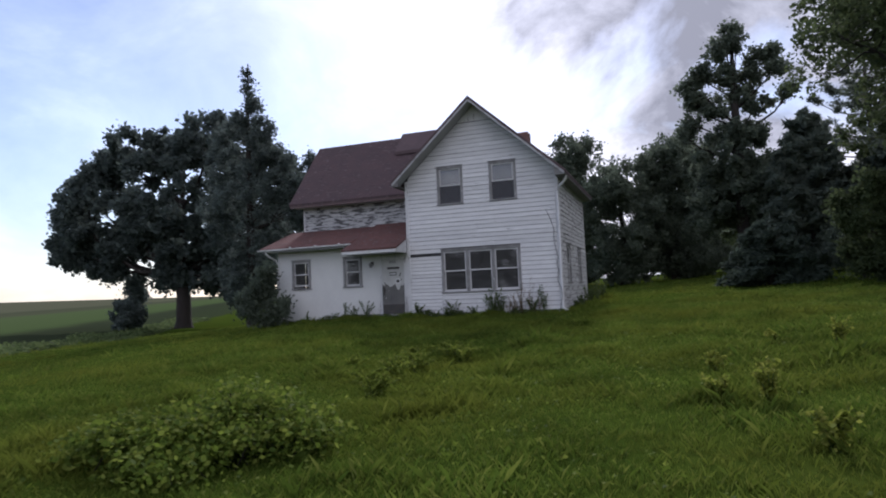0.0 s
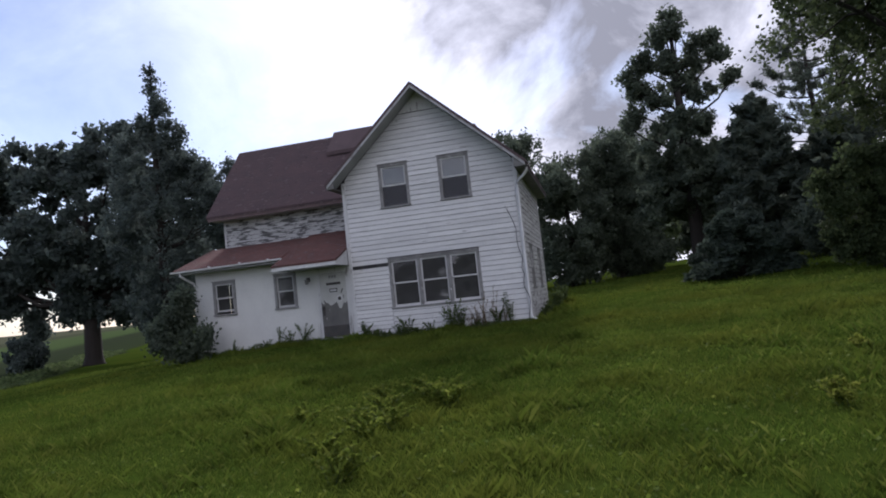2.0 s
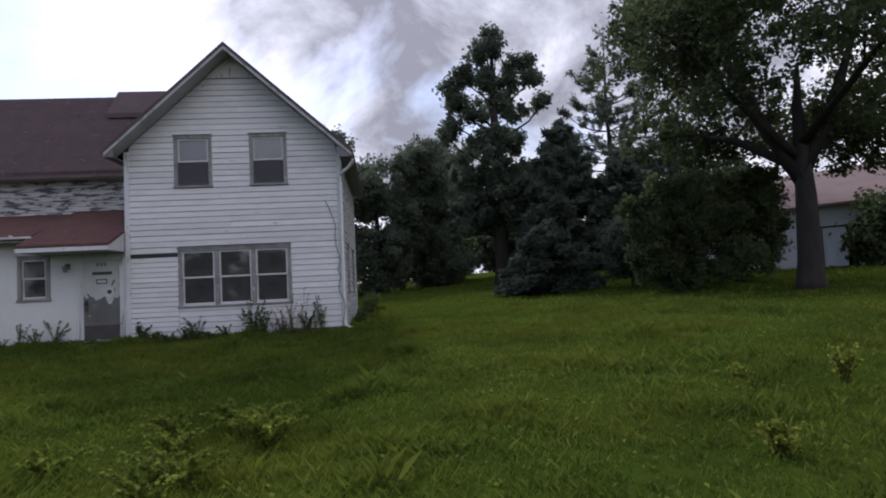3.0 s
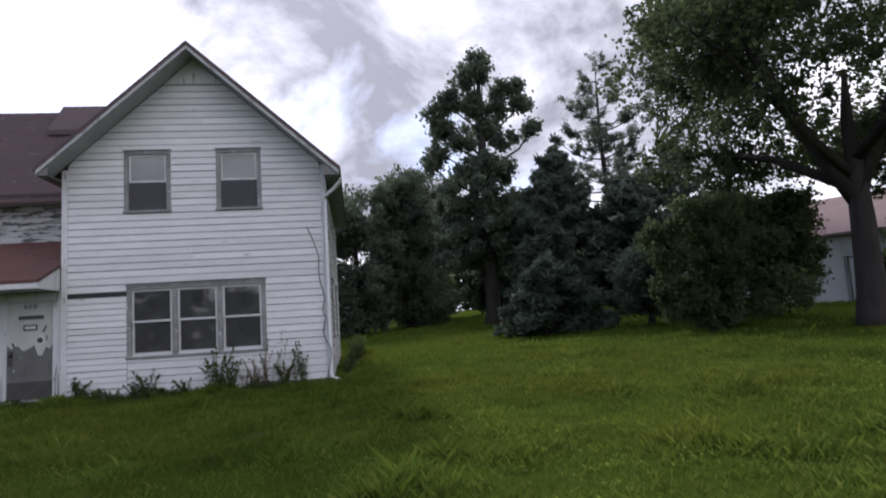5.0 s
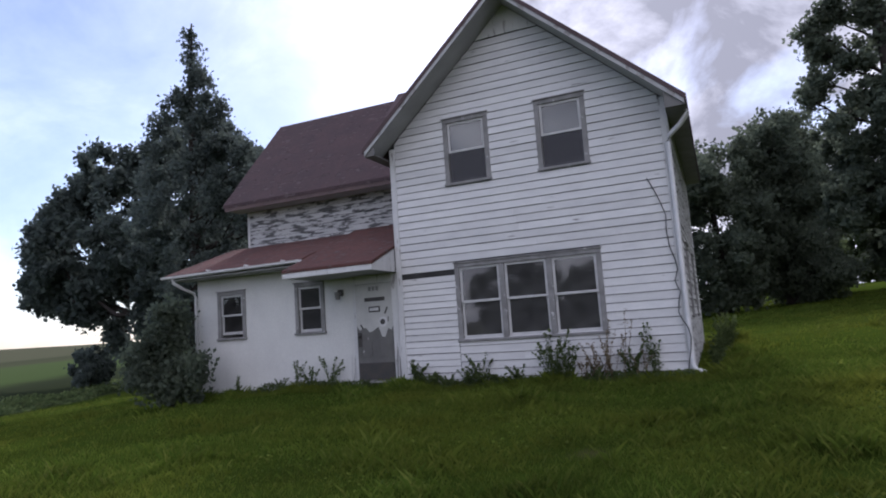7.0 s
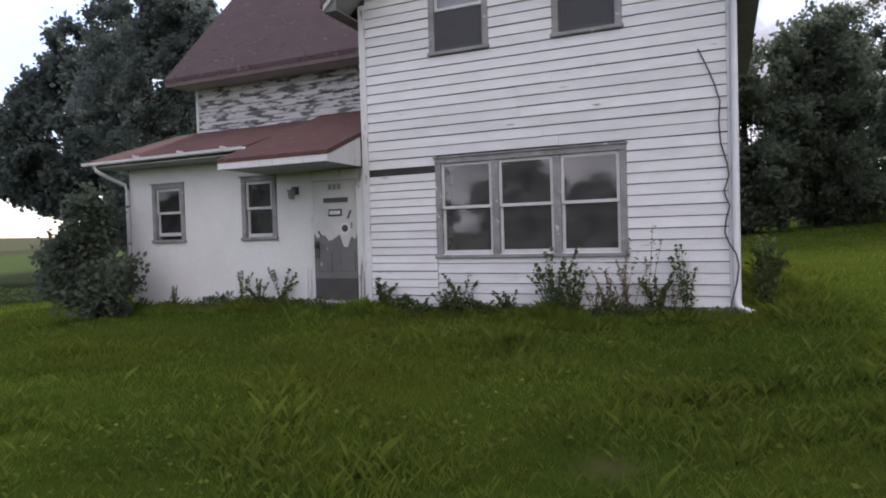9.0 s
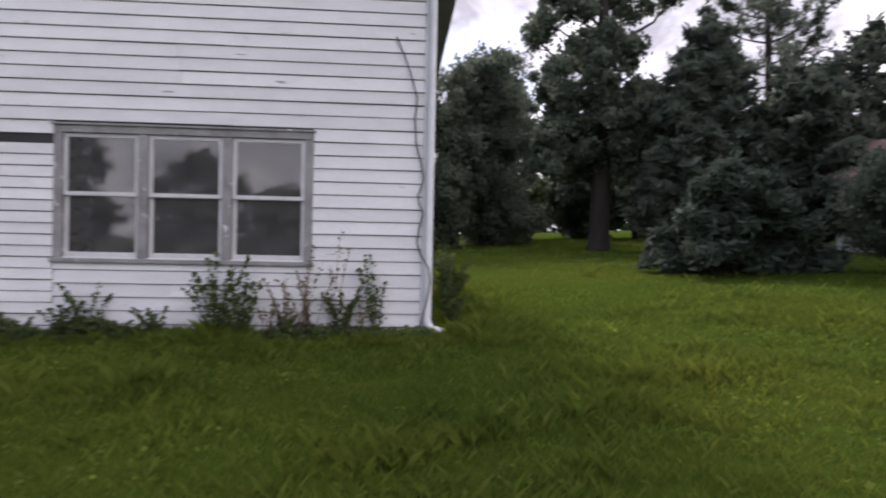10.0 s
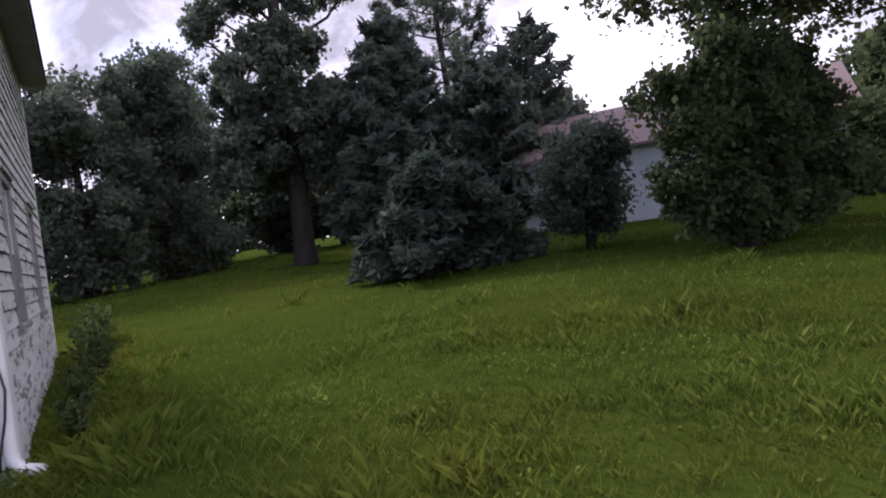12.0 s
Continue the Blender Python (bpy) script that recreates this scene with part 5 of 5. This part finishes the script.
part("door_frame", bbox(DU0, DU0 + 0.1, -0.02, 0.06, 1.4, 2.92), trim_worn, barn)
for k in range(15):
    part("siding_board", bbox(DU1 + 0.02, BL - 0.02, -0.022, -0.001, 1.42 + 0.155 * k, 1.565 + 0.155 * k), barn_wall_mat, barn)
for k in range(15):
    part("siding_board", bbox(0.02, DU0 - 0.02, -0.022, -0.001, 1.42 + 0.155 * k, 1.565 + 0.155 * k), barn_wall_mat, barn)

# far farm buildings on the western skyline
far_x = -360.0
for fy, w, hgt, nm in ((150.0, 8.0, 4.0, "distant_shed"), (166.0, 3.5, 7.5, "distant_silo"), (178.0, 10.0, 3.5, "distant_shed")):
    t = thing(nm, far_x, fy, ground_at(far_x, fy), "tiny pale farm building on the skyline", "farm building")
    zb = ground_at(far_x, fy)
    if nm == "distant_silo":
        bm = bmesh.new()
        bmesh.ops.create_cone(bm, segments=14, cap_ends=True, radius1=w / 2, radius2=w / 2, depth=hgt)
        bm.transform(Matrix.Translation((far_x, fy, zb + hgt / 2)))
        part("body", bm, barn_wall_mat, t)
        bm = bmesh.new()
        bmesh.ops.create_cone(bm, segments=14, cap_ends=True, radius1=w / 2, radius2=0.2, depth=1.2)
        bm.transform(Matrix.Translation((far_x, fy, zb + hgt + 0.6)))
        part("cap", bm, metal_white, t)
    else:
        part("body", boxes((far_x - 3, far_x + 3, fy - w / 2, fy + w / 2, zb - 0.5, zb + hgt)), barn_wall_mat, t)
        bm = bmesh.new()
        ring = [(far_x - 3.3, 0, zb + hgt), (far_x + 3.3, 0, zb + hgt), (far_x, 0, zb + hgt + 1.8)]
        prism(bm, [(a, fy - w / 2, c) for a, _, c in ring], [(a, fy + w / 2, c) for a, _, c in ring])
        part("roof", bm, shingle, t)


def wave(x, y, f, s):
    return 0.5 + 0.25 * (np.sin(f * x + s + 1.3 * np.sin(0.7 * f * y + s)) + np.sin(f * 1.3 * y - s + 1.7 * np.sin(0.6 * f * x)))


# ---- weeds ----
def weed(x, y, h, stems, leaf_size, material, label, seed, spread=0.16, per=40, name="weed"):
    """An upright weed: a few bent stems, pairs of leaves up each."""
    rng = np.random.default_rng(seed)
    t = thing(name, x, y, ground_at(x, y), label, "weed")
    bm, pts = bmesh.new(), []
    for k in range(stems):
        a, hh = rng.uniform(0, 6.28), h * rng.uniform(0.55, 1.0)
        tip = np.array([math.cos(a) * spread * rng.uniform(0.3, 1.6), math.sin(a) * spread * rng.uniform(0.3, 1.2), hh])
        mid = tip * 0.5 + np.array([0, 0, 0.08 * h])
        root = np.array([rng.normal() * 0.03, rng.normal() * 0.03, -0.03])
        tube(bm, [tuple(root), tuple(mid), tuple(tip)], [0.007, 0.005, 0.002], 4)
        s = rng.uniform(0.18, 1.03, per)[:, None]
        q = (1 - s) ** 2 * root + 2 * s * (1 - s) * (2 * mid - 0.5 * (root + tip)) + s * s * tip
        pts.append(q + rng.normal(size=(per, 3)) * leaf_size * np.array([0.75, 0.75, 0.4]) * (1.25 - 0.7 * s))
    tagged(part("stem", bm, weed_leaf if material is not dry_stalk else dry_stalk, t, local=True), kind="stuff")
    p = np.concatenate(pts)
    leaf_mesh("foliage", p[p[:, 2] > 0.0], leaf_size, material, t, rng, 0.35, 1.5)
    return t


WALL_Y = 20.72
for k, (wx, wh, st, ls, dy) in enumerate(((-13.7, 0.42, 4, 0.06, 0.15), (-12.05, 0.78, 3, 0.07, 0.2), (-11.65, 0.42, 5, 0.07, 0.15), (-11.2, 0.62, 5, 0.08, 0.2), (-12.5, 0.25, 5, 0.05, 0.2), (-9.05, 0.48, 8, 0.08, 0.0), (-8.7, 0.3, 6, 0.07, -0.1), (-7.72, 0.58, 5, 0.08, 0.0), (-7.95, 0.35, 5, 0.07, 0.0), (-6.95, 0.3, 6, 0.07, -0.05), (-6.3, 0.92, 13, 0.085, -0.1), (-6.05, 0.7, 7, 0.08, -0.05), (-4.95, 0.62, 8, 0.08, 0.0), (-4.58, 0.95, 5, 0.08, 0.02), (-8.3, 0.22, 6, 0.06, -0.2), (-7.3, 0.2, 6, 0.06, -0.2), (-5.6, 0.25, 7, 0.06, -0.1), (-10.15, 0.18, 6, 0.05, -0.1))):
    weed(wx, WALL_Y + dy, wh + 0.06, st + 2, ls * 0.40, weed_leaf, "leafy green weed growing against the house wall", 100 + k, 0.15 + 0.12 * wh, 52)
for k, (wx, wh, st) in enumerate(((-5.55, 0.75, 8), (-5.3, 0.95, 8), (-5.75, 0.5, 8), (-5.05, 1.3, 3), (-5.4, 1.15, 3), (-4.8, 0.7, 6))):
    weed(wx, WALL_Y, wh, st, 0.026, dry_stalk, "dry reddish weed stalks against the wall", 130 + k, 0.24, 26)
for k, (wx, wy, wh, st) in enumerate(((-3.62, 21.7, 0.36, 7), (-3.58, 22.6, 0.4, 7), (-3.45, 23.5, 0.7, 8), (-3.5, 24.6, 0.6, 7), (-3.4, 25.8, 0.8, 8), (-3.3, 26.9, 0.7, 8), (-15.3, 20.5, 0.5, 7))):
    weed(wx, wy, wh, st + 3, 0.036, weed_leaf, "leafy weed along the side of the house", 140 + k, 0.18, 50)
for k, (wx, wy, wh, st, ls) in enumerate(((-4.05, 10.35, 0.42, 9, 0.07), (-4.46, 11.1, 0.36, 8, 0.07), (-4.5, 9.35, 0.34, 8, 0.06), (-4.8, 9.7, 0.28, 7, 0.06), (-4.4, 7.6, 0.34, 9, 0.065), (-5.1, 11.1, 0.3, 8, 0.06), (-5.85, 10.0, 0.3, 7, 0.06), (-5.0, 8.6, 0.26, 6, 0.06), (-4.9, 10.4, 0.3, 8, 0.06), (-4.65, 9.0, 0.3, 8, 0.06), (-4.25, 10.7, 0.34, 8, 0.07))):
    weed(wx, wy, wh * 0.9, st + 3, ls * 0.46, lawn_weed, "low broad-leaved weed in the lawn", 160 + k, 0.3, 75)
for k, (wx, wy, wh, st) in enumerate(((0.35, 4.9, 0.30, 8), (0.15, 6.25, 0.42, 10), (-0.25, 6.45, 0.26, 8), (1.5, 10.0, 0.42, 9), (-0.17, 8.45, 0.26, 8), (0.75, 10.5, 0.22, 7))):
    weed(wx, wy, wh, st + 4, 0.031, weed_yellow, "pale yellow-green weed standing in the grass", 180 + k, 0.12, 40)

# bramble heap in the foreground
rng = np.random.default_rng(7)
heap = thing("bramble_patch", -4.75, 4.95, ground_at(-4.75, 4.95), "heaped bramble patch, light green leaves over dark gaps", "bramble")
pts, bm = [], bmesh.new()
for k in range(70):
    a, r = rng.uniform(0, 6.28), math.sqrt(rng.uniform(0, 1))
    cx, cy = 0.95 * r * math.cos(a) + 0.3 * r * math.sin(a), 0.85 * r * math.sin(a)
    zz = ground_at(-4.75 + cx, 4.95 + cy) - ground_at(-4.75, 4.95)
    top = 0.46 * (1 - 0.45 * r * r) * rng.uniform(0.35, 1.2) * (0.45 + 0.9 * float(wave(cx, cy, 3.4, 0.9)))
    ang = rng.uniform(0, 6.28)
    ex, ey = cx + 0.35 * math.cos(ang), cy + 0.35 * math.sin(ang)
    tube(bm, [(cx, cy, zz - 0.03), ((cx + ex) / 2, (cy + ey) / 2, zz + top), (ex, ey, zz + top * 0.55)], [0.006, 0.005, 0.002], 4)
    n = 180
    s = rng.uniform(0, 1, n)[:, None]
    q = np.array([cx, cy, zz]) * (1 - s) + np.array([ex, ey, zz]) * s
    q[:, 2] += (top * (0.5 + 0.6 * np.sin(math.pi * (0.15 + 0.75 * s[:, 0]))))
    pts.append(q + rng.normal(size=(n, 3)) * np.array([0.12, 0.12, 0.06]))
tagged(part("canes", bm, bark, heap, local=True), kind="stuff")
leaf_mesh("leaves", np.concatenate(pts), 0.042, bramble_leaf, heap, rng, 0.45, 1.45)


# ---- grass ----
def off_house(x, y):
    inside_main = (x > XL - 0.02) & (x < XR + 0.02) & (y > YF - 0.02) & (y < YB + 0.02)
    inside_wing = (x > PX0 - 0.02) & (x <= XL) & (y > PY - 0.02) & (y < WYB)
    return ~(inside_main | inside_wing)


def grass(name, x0, x1, y0, y1, n, h, w, seed, label, keep=None):
    """Blades of grass: bent, tapered, taller in tufts."""
    rng = np.random.default_rng(seed)
    x, y = rng.uniform(x0, x1, n), rng.uniform(y0, y1, n)
    k = max(1, n // 16)                            # gather part of the blades into tufts
    pick, pull = rng.integers(0, k, n), rng.random(n) < 0.55
    rise = np.where(pull, 0.85 + 0.75 * (rng.random(k) ** 3)[pick], 0.9)
    x = np.where(pull, x[pick] + rng.normal(size=n) * 0.045, x)
    y = np.where(pull, y[pick] + rng.normal(size=n) * 0.045, y)
    ok = off_house(x, y)
    if keep is not None:
        ok &= keep(x, y, rng)
    x, y, rise = x[ok], y[ok], rise[ok]
    n = len(x)
    tall_ = 0.55 + 1.0 * (wave(x, y, 1.7, 0.4) * wave(x, y, 4.3, 2.0)) ** 1.5 * 1.6 + 0.5 * (rng.random(n) ** 4)
    H = h * tall_ * rise * rng.uniform(0.6, 1.25, n)
    z = land(x, y) - 0.01
    a = rng.uniform(0, 2 * math.pi, n)
    b = rng.uniform(0, 2 * math.pi, n)
    lean_ = H * rng.uniform(0.15, 0.95, n)
    W = w * rng.uniform(0.6, 1.4, n)
    sx, sy = np.cos(a) * W / 2, np.sin(a) * W / 2
    dx, dy = np.cos(b) * lean_, np.sin(b) * lean_
    v = np.empty((n, 4, 3), np.float32)
    v[:, 0] = np.stack([x - sx, y - sy, z], 1)
    v[:, 1] = np.stack([x + sx, y + sy, z], 1)
    v[:, 2] = np.stack([x + dx * 0.4 + sx, y + dy * 0.4 + sy, z + H * 0.62], 1)
    v[:, 3] = np.stack([x + dx, y + dy, z + H * 0.95], 1)
    f = (np.arange(n)[:, None, None] * 4 + np.array([[0, 1, 2], [0, 2, 3]])).reshape(-1, 3)
    ob = mesh_of(name, v.reshape(-1, 3), f, blade)
    return tagged(ob, label, "grass", kind="stuff")


def nearness(x, y):
    """1 where the walk passes close by, fading to 0 round it."""
    wob = 1.2 * np.sin(0.8 * x + 0.5 * y) + 0.8 * np.sin(1.9 * y - x)
    d = np.sqrt((np.clip(np.abs(x + 3.2) - 4.6, 0, None)) ** 2 + (np.clip(np.abs(y - 11.5) - 8.0, 0, None)) ** 2)
    return np.clip(1.0 - (d + wob * 0.5) / 4.5, 0, 1)


grass("lawn_grass", -12.5, 6.0, -1.0, 24.0, 620000, 0.085, 0.005, 61, "unmown green grass with tufts near the house", lambda x, y, g: (g.random(len(x)) < nearness(x, y)) & (np.hypot(x - BARE[0], y - BARE[1]) > 0.04 + 0.16 * g.random(len(x))))
grass("lawn_grass", -27.0, 22.0, -1.0, 48.0, 290000, 0.085, 0.0115, 62, "rough green lawn reaching back under the trees", lambda x, y, g: (g.random(len(x)) > 0.85 * nearness(x, y)) & (x + 0.65 * (y - 16) > -22.5 + g.normal(size=len(x))))
# tall rim along the walls
grass("wall_grass", -15.0, -3.2, 20.3, 20.98, 26000, 0.11, 0.0038, 63, "longer grass left standing along the wall")
grass("wall_grass", -3.97, -3.0, 20.5, 27.6, 11000, 0.09, 0.008, 64, "longer grass left standing along the side wall")
# longer tufts standing in the lawn
grass("grass_tufts", -10.0, 2.0, 6.0, 20.3, 45000, 0.13, 0.0038, 65, "longer grass in loose tufts across the lawn", lambda x, y, g: wave(x, y, 2.9, 1.6) * wave(x, y, 1.3, 0.2) > 0.36)
# tangle of low leaves along the foot of the front wall
rng = np.random.default_rng(8)
tx = rng.uniform(-15.0, -3.9, 15000)
ty = np.where(tx < XL, 21.0, YF - 0.03) - np.abs(rng.normal(size=15000)) * 0.16 - 0.02
tz = land(tx, ty) + rng.random(15000) ** 1.6 * (0.08 + 0.34 * wave(tx, ty * 0, 2.3, 0.7) * wave(tx, ty * 0, 5.1, 2.0))
tangle = leaf_mesh("weed_tangle", np.stack([tx, ty, tz], 1)[off_house(tx, ty - 0.0)], 0.034, weed_leaf, None, rng, 0.4, 1.5)
tagged(tangle, "tangle of low weeds along the wall's foot", "weeds", kind="stuff")
# low round leaves among the grass
cx, cy = rng.uniform(-8.5, 4.0, 26000), rng.uniform(1.5, 20.6, 26000)
keep_ = wave(cx, cy, 1.1, 3.0) * wave(cx, cy, 3.1, 1.0) > rng.uniform(0.1, 0.5, 26000)
cx, cy = cx[keep_], cy[keep_]
clover = leaf_mesh("clover", np.stack([cx, cy, land(cx, cy) + rng.uniform(0.01, 0.06, len(cx))], 1), 0.032, bramble_leaf, None, rng, 0.7, 1.2)
tagged(clover, "low broad leaves scattered through the lawn", "ground cover", kind="stuff")
# dark weeds along the edge of the crop
ey = rng.uniform(-10, 60, 16000)
ex = rng.uniform(-26.5, -22.6, 16000) - 0.65 * (ey - 16)
edge_w = leaf_mesh("crop_edge", np.stack([ex, ey, land(ex, ey) + rng.uniform(0.02, 0.5, 16000) * wave(ex, ey, 0.9, 1.0)], 1), 0.13, weed_leaf, None, rng, 0.2, 1.8)
tagged(edge_w, "dark low crop standing along the lawn's edge", "crop", kind="stuff")
